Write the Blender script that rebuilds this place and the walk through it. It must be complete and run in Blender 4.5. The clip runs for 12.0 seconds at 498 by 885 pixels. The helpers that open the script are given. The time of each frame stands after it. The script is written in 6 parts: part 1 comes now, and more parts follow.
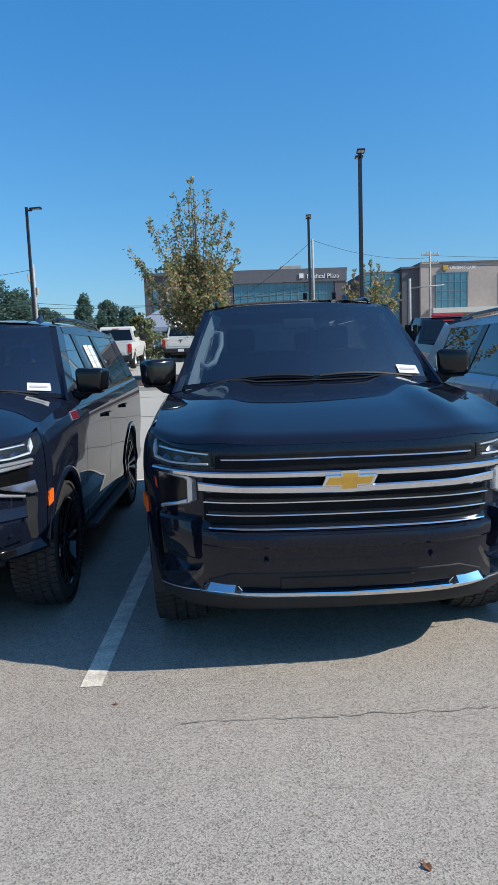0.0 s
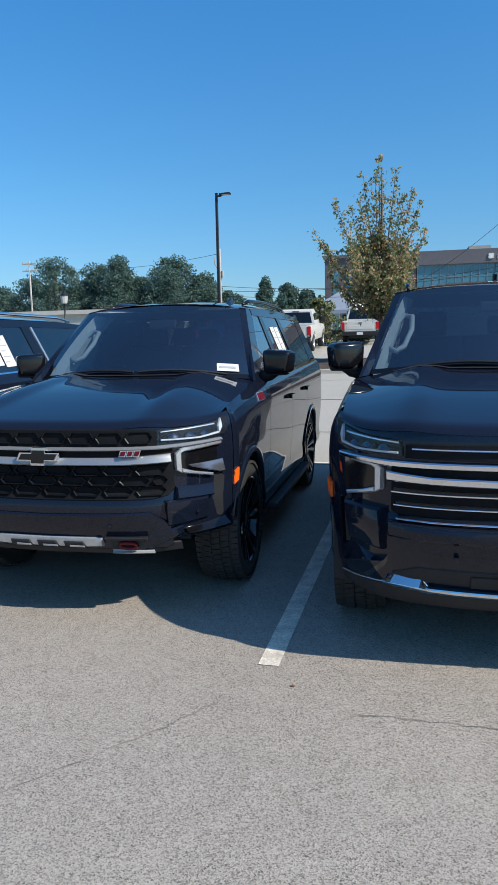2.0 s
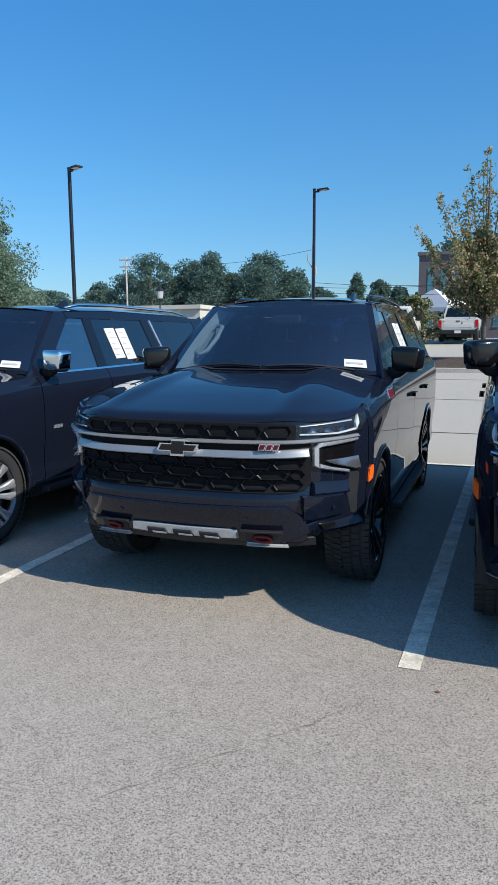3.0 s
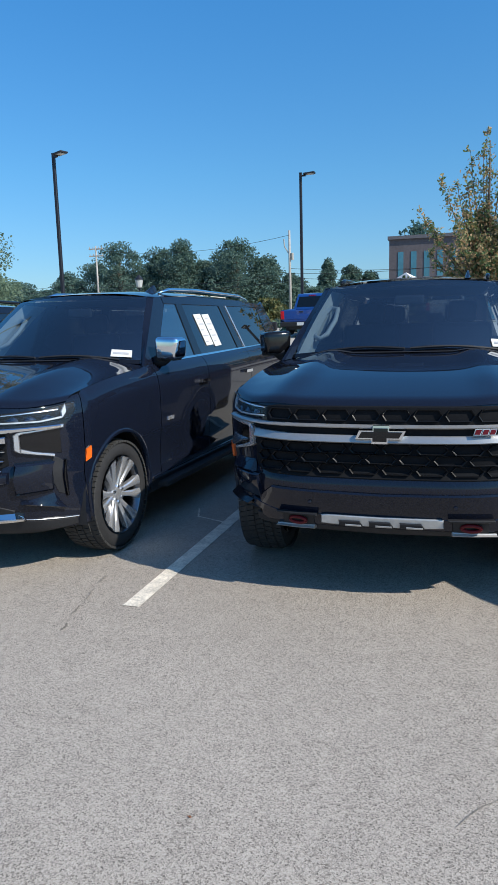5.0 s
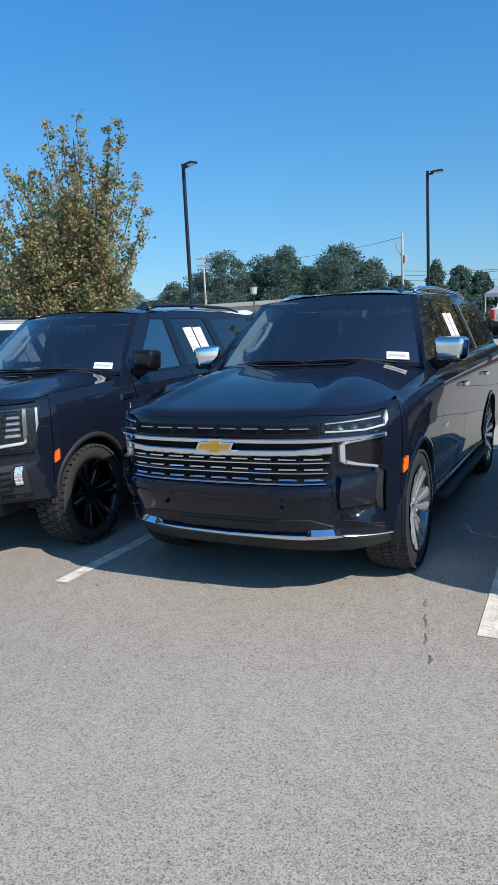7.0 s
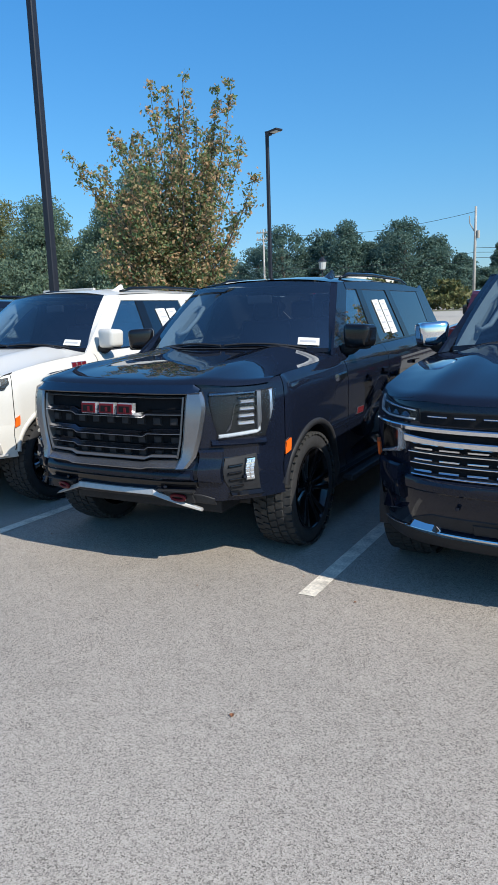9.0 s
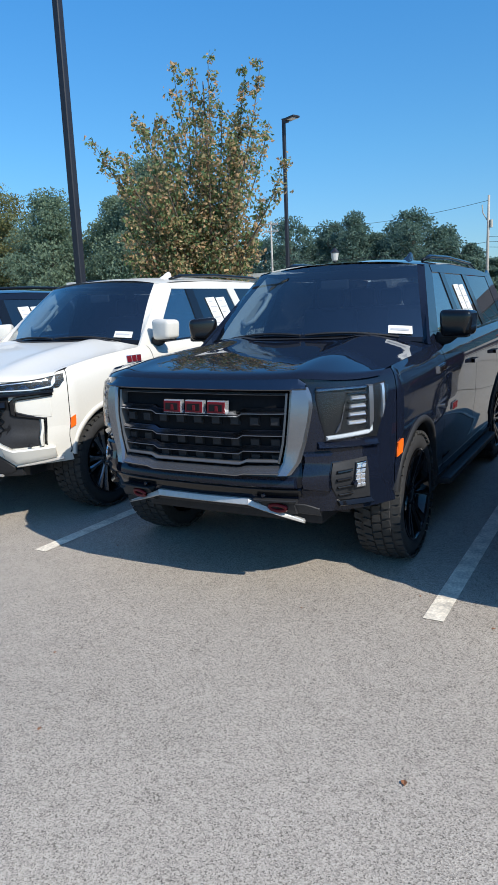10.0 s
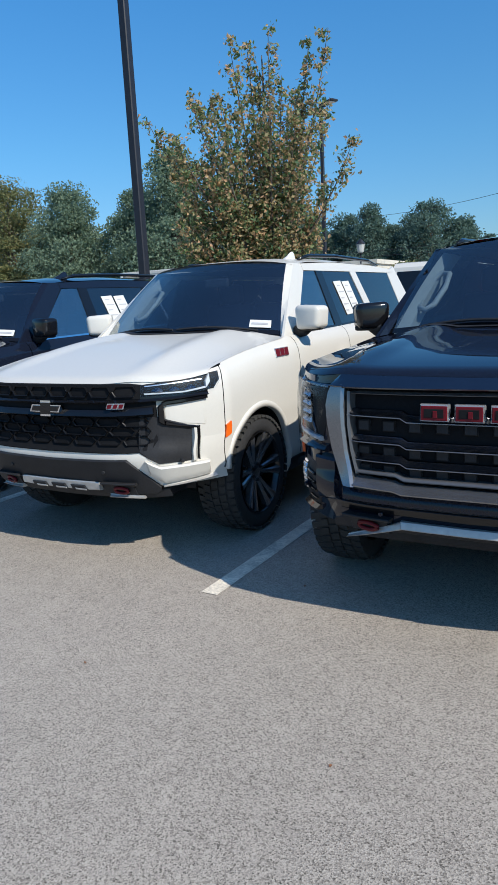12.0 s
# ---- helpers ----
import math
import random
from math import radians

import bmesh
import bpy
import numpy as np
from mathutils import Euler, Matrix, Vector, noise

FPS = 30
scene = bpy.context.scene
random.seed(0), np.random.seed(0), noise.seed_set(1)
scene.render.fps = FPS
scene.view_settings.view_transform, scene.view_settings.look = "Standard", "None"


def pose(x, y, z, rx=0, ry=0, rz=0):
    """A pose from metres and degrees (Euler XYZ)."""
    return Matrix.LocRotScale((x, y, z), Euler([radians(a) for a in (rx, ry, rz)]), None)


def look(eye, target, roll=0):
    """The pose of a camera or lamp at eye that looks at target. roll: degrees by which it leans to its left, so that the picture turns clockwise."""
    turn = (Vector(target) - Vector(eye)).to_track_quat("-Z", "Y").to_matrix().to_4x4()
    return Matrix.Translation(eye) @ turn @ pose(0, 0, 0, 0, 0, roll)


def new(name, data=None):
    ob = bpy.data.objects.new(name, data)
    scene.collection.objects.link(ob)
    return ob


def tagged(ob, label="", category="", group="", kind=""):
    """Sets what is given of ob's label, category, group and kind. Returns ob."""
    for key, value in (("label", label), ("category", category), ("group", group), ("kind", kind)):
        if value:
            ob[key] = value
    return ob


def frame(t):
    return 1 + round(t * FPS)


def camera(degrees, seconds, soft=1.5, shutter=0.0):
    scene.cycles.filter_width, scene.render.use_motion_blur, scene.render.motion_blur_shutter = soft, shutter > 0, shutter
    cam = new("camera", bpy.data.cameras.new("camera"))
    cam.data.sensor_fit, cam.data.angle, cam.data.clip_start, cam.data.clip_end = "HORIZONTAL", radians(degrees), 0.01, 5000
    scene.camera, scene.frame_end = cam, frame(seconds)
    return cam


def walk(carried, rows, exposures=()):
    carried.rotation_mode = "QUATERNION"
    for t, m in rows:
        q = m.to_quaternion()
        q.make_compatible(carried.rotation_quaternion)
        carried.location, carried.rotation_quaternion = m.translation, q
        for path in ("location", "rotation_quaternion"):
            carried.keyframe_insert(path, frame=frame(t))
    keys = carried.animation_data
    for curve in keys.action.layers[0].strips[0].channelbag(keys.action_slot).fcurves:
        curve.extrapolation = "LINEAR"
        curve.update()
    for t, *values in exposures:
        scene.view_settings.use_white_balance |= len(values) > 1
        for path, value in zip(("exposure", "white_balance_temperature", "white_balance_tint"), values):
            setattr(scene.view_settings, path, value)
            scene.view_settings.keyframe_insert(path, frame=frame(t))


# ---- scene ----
cam = camera(39.6, 12.0)
PATH = [
    (0, (-0.034, -0.146, 1.646), (0.021, 1.837, 1.388), -2.0),
    (0.5, (-0.036, -0.126, 1.64), (0.017, 1.855, 1.37), -2.0),
    (1, (-0.067, -0.13, 1.648), (-0.065, 1.85, 1.366), -1.6),
    (1.5, (-0.107, -0.129, 1.652), (-0.355, 1.835, 1.364), -1.6),
    (2, (-0.12, -0.086, 1.648), (-0.557, 1.843, 1.356), -1.2),
    (2.5, (-0.212, -0.086, 1.649), (-0.866, 1.781, 1.353), -0.2),
    (2.7, (-0.286, -0.11, 1.643), (-0.959, 1.75, 1.347), -0.3),
    (4.3, (-1.235, -0.193, 1.636), (-1.823, 1.692, 1.319), -1.4),
    (4.5, (-1.352, -0.255, 1.622), (-1.934, 1.632, 1.303), -1.7),
    (5, (-1.767, -0.324, 1.625), (-2.342, 1.562, 1.291), -1.6),
    (5.5, (-2.115, -0.357, 1.627), (-2.81, 1.488, 1.29), -2.1),
    (6, (-2.481, -0.456, 1.628), (-3.216, 1.376, 1.308), -2.1),
    (6.5, (-2.841, -0.515, 1.65), (-3.57, 1.321, 1.337), -2.2),
    (7, (-3.25, -0.444, 1.633), (-4.078, 1.35, 1.327), -2.8),
    (7.5, (-3.677, -0.454, 1.625), (-4.591, 1.299, 1.321), -1.4),
    (9.3, (-5.067, -0.339, 1.66), (-6.008, 1.386, 1.288), -1.8),
    (9.5, (-5.216, -0.312, 1.646), (-6.153, 1.416, 1.272), -1.5),
    (10, (-5.609, -0.173, 1.628), (-6.556, 1.546, 1.244), -2.4),
    (10.5, (-6.023, -0.085, 1.613), (-6.984, 1.625, 1.225), -2.4),
    (11, (-6.399, -0.046, 1.638), (-7.35, 1.669, 1.242), -2.3),
    (11.5, (-6.778, 0.084, 1.619), (-7.728, 1.795, 1.21), -3.6),
    (12, (-7.147, 0.136, 1.593), (-8.111, 1.843, 1.197), -3.0),
]
walk(cam, [(t, look(eye, target, roll)) for t, eye, target, roll in PATH], [(0.0, 0.0), (7.5, 0.03), (9.5, 0.08), (10.5, 0.09), (11.0, 0.09), (11.5, 0.08), (12.0, -0.08)])

# ---- world, sun and exposure ----
SUN_TO = Vector((1.12, -0.36, 1.0)).normalized()
world = bpy.data.worlds.new("clear_sky")
world.use_nodes = True
scene.world = world
sky = world.node_tree.nodes.new("ShaderNodeTexSky")
sky.sky_type, sky.sun_disc = "NISHITA", False
sky.sun_elevation = math.asin(SUN_TO.z)
sky.sun_rotation = math.atan2(SUN_TO.x, SUN_TO.y)
sky.air_density, sky.dust_density, sky.ozone_density = 0.9, 0.5, 4.5
tint = world.node_tree.nodes.new("ShaderNodeMix")
tint.data_type, tint.blend_type = "RGBA", "MULTIPLY"
tint.inputs["Factor"].default_value = 1.0
# a pale haze low down that clears to a deeper blue higher up
where = world.node_tree.nodes.new("ShaderNodeTexCoord")
split = world.node_tree.nodes.new("ShaderNodeSeparateXYZ")
haze = world.node_tree.nodes.new("ShaderNodeValToRGB")
for at, color in ((0.0, (0.62, 0.7, 0.76)), (0.2, (0.51, 0.92, 1.04)), (0.42, (0.42, 1.06, 1.34)), (1.0, (0.8, 1.12, 1.34))):
    stop = haze.color_ramp.elements[0] if at == 0.0 else haze.color_ramp.elements[-1] if at == 1.0 else haze.color_ramp.elements.new(at)
    stop.color = (*color, 1)
world.node_tree.links.new(where.outputs["Generated"], split.inputs[0])
world.node_tree.links.new(split.outputs["Z"], haze.inputs[0])
world.node_tree.links.new(haze.outputs[0], tint.inputs["B"])
world.node_tree.links.new(sky.outputs[0], tint.inputs["A"])
world.node_tree.links.new(tint.outputs["Result"], world.node_tree.nodes["Background"].inputs[0])
world.node_tree.nodes["Background"].inputs[1].default_value = 0.15
sun = new("sun", bpy.data.lights.new("sun", "SUN"))
sun.data.energy, sun.data.angle, sun.data.color = 5.2, radians(0.5), (1.0, 0.94, 0.84)
sun.matrix_world = look(SUN_TO * 50, (0, 0, 0))


# ---- materials ----
def material(name, color, rough=0.5, metal=0.0, coat=0.0, vary=0.0, scale=20.0, bump=0.0, bump_scale=200.0, spec=0.5, trans=0.0):
    m = bpy.data.materials.new(name)
    m.use_nodes = True
    nt = m.node_tree
    b = nt.nodes["Principled BSDF"]
    b.inputs["Base Color"].default_value = (*color, 1)
    b.inputs["Roughness"].default_value = rough
    b.inputs["Metallic"].default_value = metal
    b.inputs["Coat Weight"].default_value = coat
    b.inputs["Coat Roughness"].default_value = 0.03
    b.inputs["Coat IOR"].default_value = 1.45
    b.inputs["Specular IOR Level"].default_value = spec
    b.inputs["Transmission Weight"].default_value = trans
    if vary or bump:
        tc = nt.nodes.new("ShaderNodeTexCoord")
    if vary:
        n1 = nt.nodes.new("ShaderNodeTexNoise")
        n1.inputs["Scale"].default_value, n1.inputs["Detail"].default_value = scale, 6
        n2 = nt.nodes.new("ShaderNodeTexNoise")
        n2.inputs["Scale"].default_value, n2.inputs["Detail"].default_value = scale / 9, 4
        nt.links.new(tc.outputs["Object"], n1.inputs["Vector"])
        nt.links.new(tc.outputs["Object"], n2.inputs["Vector"])
        add = nt.nodes.new("ShaderNodeMath")
        nt.links.new(n1.outputs[0], add.inputs[0])
        nt.links.new(n2.outputs[0], add.inputs[1])
        r = nt.nodes.new("ShaderNodeMapRange")
        r.inputs["From Min"].default_value, r.inputs["From Max"].default_value = 0.7, 1.3
        r.inputs["To Min"].default_value, r.inputs["To Max"].default_value = 1 - vary, 1 + vary
        nt.links.new(add.outputs[0], r.inputs["Value"])
        mul = nt.nodes.new("ShaderNodeVectorMath")
        mul.operation = "SCALE"
        mul.inputs[0].default_value = color
        nt.links.new(r.outputs[0], mul.inputs["Scale"])
        nt.links.new(mul.outputs[0], b.inputs["Base Color"])
    if bump:
        n3 = nt.nodes.new("ShaderNodeTexNoise")
        n3.inputs["Scale"].default_value, n3.inputs["Detail"].default_value = bump_scale, 5
        nt.links.new(tc.outputs["Object"], n3.inputs["Vector"])
        bp = nt.nodes.new("ShaderNodeBump")
        bp.inputs["Strength"].default_value, bp.inputs["Distance"].default_value = bump, 0.01
        nt.links.new(n3.outputs[0], bp.inputs["Height"])
        nt.links.new(bp.outputs[0], b.inputs["Normal"])
    return m


def glass_material(name, tint, gloss=1.0, dusty=0.03, face=0.08):
    """Thin tinted glass: clear straight through, mirror by Fresnel."""
    m = bpy.data.materials.new(name)
    m.use_nodes = True
    nt = m.node_tree
    nt.nodes.remove(nt.nodes["Principled BSDF"])
    tr = nt.nodes.new("ShaderNodeBsdfTransparent")
    tr.inputs[0].default_value = (*tint, 1)
    gl = nt.nodes.new("ShaderNodeBsdfGlossy")
    gl.inputs["Roughness"].default_value = 0.01
    gl.inputs[0].default_value = (gloss, gloss, gloss, 1)
    facing = nt.nodes.new("ShaderNodeLayerWeight")
    facing.inputs[0].default_value = 0.5
    power = nt.nodes.new("ShaderNodeMath")
    power.operation = "POWER"
    power.inputs[1].default_value = 5.0
    nt.links.new(facing.outputs["Facing"], power.inputs[0])
    fr = nt.nodes.new("ShaderNodeMath")
    fr.operation = "MULTIPLY_ADD"
    fr.inputs[1].default_value, fr.inputs[2].default_value = 1 - face, face
    nt.links.new(power.outputs[0], fr.inputs[0])
    mix = nt.nodes.new("ShaderNodeMixShader")
    nt.links.new(fr.outputs[0], mix.inputs[0])
    nt.links.new(tr.outputs[0], mix.inputs[1])
    nt.links.new(gl.outputs[0], mix.inputs[2])
    dust = nt.nodes.new("ShaderNodeBsdfDiffuse")
    dust.inputs[0].default_value = (0.5, 0.5, 0.48, 1)
    film = nt.nodes.new("ShaderNodeMixShader")
    tc = nt.nodes.new("ShaderNodeTexCoord")
    n = nt.nodes.new("ShaderNodeTexNoise")
    n.inputs["Scale"].default_value, n.inputs["Detail"].default_value = 6.0, 6
    nt.links.new(tc.outputs["Object"], n.inputs["Vector"])
    amount = nt.nodes.new("ShaderNodeMath")
    amount.operation = "MULTIPLY"
    amount.inputs[1].default_value = dusty * 2
    nt.links.new(n.outputs[0], amount.inputs[0])
    nt.links.new(amount.outputs[0], film.inputs[0])
    nt.links.new(mix.outputs[0], film.inputs[1])
    nt.links.new(dust.outputs[0], film.inputs[2])
    nt.links.new(film.outputs[0], nt.nodes["Material Output"].inputs[0])
    return m


def asphalt_material(name, base, pale, crack=True):
    m = bpy.data.materials.new(name)
    m.use_nodes = True
    nt = m.node_tree
    b = nt.nodes["Principled BSDF"]
    b.inputs["Roughness"].default_value = 0.85
    b.inputs["Specular IOR Level"].default_value = 0.25
    tc = nt.nodes.new("ShaderNodeTexCoord")

    def noise_node(scale, detail=4):
        n = nt.nodes.new("ShaderNodeTexNoise")
        n.inputs["Scale"].default_value, n.inputs["Detail"].default_value = scale, detail
        nt.links.new(tc.outputs["Object"], n.inputs["Vector"])
        return n
    vor = nt.nodes.new("ShaderNodeTexVoronoi")
    vor.inputs["Scale"].default_value = 210
    nt.links.new(tc.outputs["Object"], vor.inputs["Vector"])
    grit = nt.nodes.new("ShaderNodeSeparateColor")
    nt.links.new(vor.outputs["Color"], grit.inputs[0])
    big, mid = noise_node(0.35, 5), noise_node(6.0, 7)
    mid.inputs["Roughness"].default_value = 0.85
    mixer = nt.nodes.new("ShaderNodeMath")
    mixer.operation = "MULTIPLY_ADD"
    skew = nt.nodes.new("ShaderNodeMath")
    skew.operation = "POWER"
    skew.inputs[1].default_value = 0.5
    nt.links.new(grit.outputs[0], skew.inputs[0])
    nt.links.new(skew.outputs[0], mixer.inputs[0])
    mixer.inputs[1].default_value = 1.7
    calm = nt.nodes.new("ShaderNodeMath")
    calm.operation = "MULTIPLY_ADD"
    calm.inputs[1].default_value, calm.inputs[2].default_value = 0.6, -0.18
    nt.links.new(big.outputs[0], calm.inputs[0])
    nt.links.new(calm.outputs[0], mixer.inputs[2])
    add = nt.nodes.new("ShaderNodeMath")
    add.operation = "MULTIPLY_ADD"
    nt.links.new(mid.outputs[0], add.inputs[0])
    add.inputs[1].default_value = 0.85
    nt.links.new(mixer.outputs[0], add.inputs[2])
    ramp = nt.nodes.new("ShaderNodeValToRGB")
    ramp.color_ramp.elements[0].color, ramp.color_ramp.elements[1].color = (*base, 1), (*pale, 1)
    sc = nt.nodes.new("ShaderNodeMath")
    sc.operation = "MULTIPLY"
    sc.inputs[1].default_value = 0.386
    nt.links.new(add.outputs[0], sc.inputs[0])
    ramp.color_ramp.elements[0].position, ramp.color_ramp.elements[1].position = 0.2, 1.0
    nt.links.new(sc.outputs[0], ramp.inputs[0])
    nt.links.new(ramp.outputs[0], b.inputs["Base Color"])
    bp = nt.nodes.new("ShaderNodeBump")
    bp.inputs["Strength"].default_value, bp.inputs["Distance"].default_value = 0.32, 0.006
    nt.links.new(vor.outputs["Distance"], bp.inputs["Height"])
    nt.links.new(bp.outputs[0], b.inputs["Normal"])
    return m


def leaf_material(name, colors, trans=0.25):
    m = bpy.data.materials.new(name)
    m.use_nodes = True
    nt = m.node_tree
    b = nt.nodes["Principled BSDF"]
    b.inputs["Roughness"].default_value = 0.6
    g = nt.nodes.new("ShaderNodeNewGeometry")
    ramp = nt.nodes.new("ShaderNodeValToRGB")
    ramp.color_ramp.interpolation = "LINEAR"
    n = len(colors)
    while len(ramp.color_ramp.elements) < n:
        ramp.color_ramp.elements.new(0.5)
    for i, c in enumerate(colors):
        ramp.color_ramp.elements[i].position = i / (n - 1)
        ramp.color_ramp.elements[i].color = (*c, 1)
    nt.links.new(g.outputs["Random Per Island"], ramp.inputs[0])
    nt.links.new(ramp.outputs[0], b.inputs["Base Color"])
    tl = nt.nodes.new("ShaderNodeBsdfTranslucent")
    nt.links.new(ramp.outputs[0], tl.inputs[0])
    mix = nt.nodes.new("ShaderNodeMixShader")
    mix.inputs[0].default_value = trans
    nt.links.new(b.outputs[0], mix.inputs[1])
    nt.links.new(tl.outputs[0], mix.inputs[2])
    nt.links.new(mix.outputs[0], nt.nodes["Material Output"].inputs[0])
    return m


ASPHALT = asphalt_material("worn_asphalt", (0.075, 0.065, 0.054), (0.56, 0.498, 0.425))
CONCRETE = asphalt_material("pale_concrete", (0.3, 0.275, 0.235), (0.52, 0.48, 0.41))
MULCH = material("mulch", (0.07, 0.045, 0.03), 0.95, vary=0.5, scale=40, bump=1.0, bump_scale=60)
KERB = material("kerb_concrete", (0.42, 0.39, 0.34), 0.9, vary=0.15, scale=12, bump=0.3)
GRASS = material("dry_grass", (0.13, 0.12, 0.05), 0.95, vary=0.4, scale=6, bump=0.8, bump_scale=50)
LINE = material("worn_white_line_paint", (0.72, 0.65, 0.54), 0.85, vary=0.36, scale=70, bump=0.4)
SCUFF = material("faint_scuff", (0.2, 0.178, 0.15), 0.9, vary=0.4, scale=60)
CRACK = material("crack_tar", (0.1, 0.09, 0.078), 0.9, vary=0.4, scale=60)
BLACK_PAINT = material("black_car_paint", (0.0072, 0.01, 0.0195), 0.45, coat=1.0, vary=0.25, scale=900, spec=0.0)
WHITE_PAINT = material("white_car_paint", (0.63, 0.605, 0.55), 0.4, coat=0.35, vary=0.02, scale=500)
GREY_PAINT = material("silver_blue_car_paint", (0.22, 0.26, 0.33), 0.3, metal=0.4, coat=1.0, vary=0.08, scale=900)
BLUE_PAINT = material("blue_car_paint", (0.008, 0.06, 0.26), 0.3, coat=1.0, vary=0.08, scale=900)
RED_PAINT = material("maroon_car_paint", (0.06, 0.006, 0.012), 0.3, coat=1.0, vary=0.05, scale=900)
PLASTIC = material("black_plastic", (0.024, 0.0245, 0.027), 0.55, spec=0.22, vary=0.2, scale=80, bump=0.08, bump_scale=700)
GLOSS_BLACK = material("gloss_black_trim", (0.006, 0.006, 0.007), 0.12, vary=0.1, scale=200)
RUBBER = material("tyre_rubber", (0.02, 0.02, 0.021), 0.8, vary=0.3, scale=30, bump=0.2, bump_scale=150)
DUSTY_RUBBER = material("dusty_tyre_tread", (0.034, 0.0335, 0.032), 0.9, vary=0.35, scale=25, bump=0.3, bump_scale=120)
FRAME = material("brushed_frame", (0.25, 0.255, 0.27), 0.26, metal=0.85, vary=0.06, scale=60)
CHROME = material("chrome", (0.82, 0.83, 0.85), 0.06, metal=1.0, vary=0.03, scale=40)
CHAMPAGNE = material("champagne_trim", (0.44, 0.425, 0.4), 0.32, metal=0.65, vary=0.06, scale=60)
SATIN = material("satin_silver", (0.66, 0.67, 0.69), 0.26, metal=0.75, vary=0.05, scale=60)
DARK_CHROME = material("dark_chrome", (0.16, 0.165, 0.18), 0.18, metal=1.0, vary=0.06, scale=60)
GREY_TRIM = material("grey_trim", (0.16, 0.16, 0.165), 0.35, metal=0.6, vary=0.08, scale=60)
SKID = material("silver_skid_plate", (0.5, 0.49, 0.47), 0.45, metal=0.5, vary=0.1, scale=40)
GOLD = material("gold_emblem", (0.66, 0.36, 0.06), 0.38, metal=0.4, vary=0.08, scale=60)
RED = material("red_badge", (0.11, 0.004, 0.009), 0.4, spec=0.25, vary=0.05, scale=80)
ORANGE = material("orange_reflector", (0.85, 0.13, 0.01), 0.3, vary=0.06, scale=200)
LAMP_RED = material("red_tail_lamp", (0.5, 0.01, 0.02), 0.15, coat=1.0, vary=0.06, scale=60)
LAMP_DARK = material("dark_lamp_housing", (0.014, 0.015, 0.017), 0.4, spec=0.15, vary=0.1, scale=100)
GRILLE_DEPTH = material("dark_grille_depth", (0.011, 0.0115, 0.013), 0.8, spec=0.08, vary=0.2, scale=60)
CELL = material("black_grille_mesh", (0.007, 0.0075, 0.009), 0.35, spec=0.2, vary=0.15, scale=80)
LENS = glass_material("headlamp_lens", (0.96, 0.97, 0.98), gloss=0.5, dusty=0.0, face=0.02)
WHITE_LED = material("white_light_guide", (0.55, 0.57, 0.58), 0.25, coat=1.0, vary=0.03, scale=60)
WINDSHIELD = glass_material("windscreen_glass", (0.56, 0.68, 0.76), dusty=0.002, face=0.19)
SIDE_GLASS = glass_material("side_glass", (0.5, 0.55, 0.56), dusty=0.008, face=0.26)
DARK_GLASS = glass_material("privacy_glass", (0.12, 0.13, 0.135), dusty=0.008, face=0.14)
CABIN = material("black_cabin_trim", (0.022, 0.023, 0.027), 0.65, vary=0.25, scale=30, bump=0.1)
CABIN_PALE = material("pale_cabin_trim", (0.36, 0.355, 0.33), 0.7, vary=0.1, scale=30, bump=0.1)
PAPER = material("white_paper", (0.66, 0.66, 0.63), 0.7, vary=0.04, scale=30)
PRINT = material("grey_print", (0.42, 0.42, 0.44), 0.7, vary=0.1, scale=60)
POLE_PAINT = material("dark_bronze_pole_paint", (0.012, 0.012, 0.017), 0.45, vary=0.2, scale=20)
LAMP_GLASS = material("lamp_lens", (0.5, 0.5, 0.48), 0.3, vary=0.05, scale=30)
WOOD_POLE = material("weathered_timber_pole", (0.4, 0.37, 0.33), 0.9, vary=0.3, scale=12, bump=0.4)
BARK = material("grey_bark", (0.12, 0.1, 0.08), 0.95, vary=0.35, scale=25, bump=0.8, bump_scale=50)
MAPLE = leaf_material("turning_maple_leaves", [(0.08, 0.15, 0.065), (0.14, 0.225, 0.09), (0.23, 0.265, 0.11), (0.39, 0.32, 0.16), (0.52, 0.36, 0.19), (0.57, 0.34, 0.2)], 0.45)
GREEN_LEAF = leaf_material("green_leaves", [(0.13, 0.2, 0.14), (0.19, 0.27, 0.18), (0.25, 0.33, 0.215)], 0.5)
# distance haze is put into this leaf colour as a blue-green tint
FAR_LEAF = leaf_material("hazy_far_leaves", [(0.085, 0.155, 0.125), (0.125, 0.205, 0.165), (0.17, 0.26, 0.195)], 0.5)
OLIVE_LEAF = leaf_material("olive_leaves", [(0.09, 0.12, 0.045), (0.15, 0.165, 0.06), (0.22, 0.19, 0.07)], 0.25)
BRICK = material("brown_brick", (0.115, 0.1, 0.105), 0.9, vary=0.18, scale=3, bump=0.2)
TAN_PANEL = material("tan_panel", (0.43, 0.35, 0.3), 0.85, vary=0.1, scale=2, bump=0.1)
BAND = material("dark_grey_panel", (0.12, 0.115, 0.125), 0.7, vary=0.1, scale=2)
CURTAIN = material("blue_curtain_glass", (0.045, 0.16, 0.21), 0.08, coat=0.5, vary=0.35, scale=0.6, spec=0.8)
MULLION = material("mullion", (0.2, 0.24, 0.26), 0.4, metal=0.4, vary=0.08, scale=5)
WHITE_WALL = material("off_white_wall", (0.62, 0.58, 0.5), 0.85, vary=0.08, scale=1.5)
ROOF_GREY = material("pale_grey_tent_fabric", (0.24, 0.27, 0.32), 0.75, vary=0.08, scale=2)
TENT_WHITE = material("white_tent_fabric", (0.8, 0.8, 0.78), 0.8, vary=0.04, scale=2)
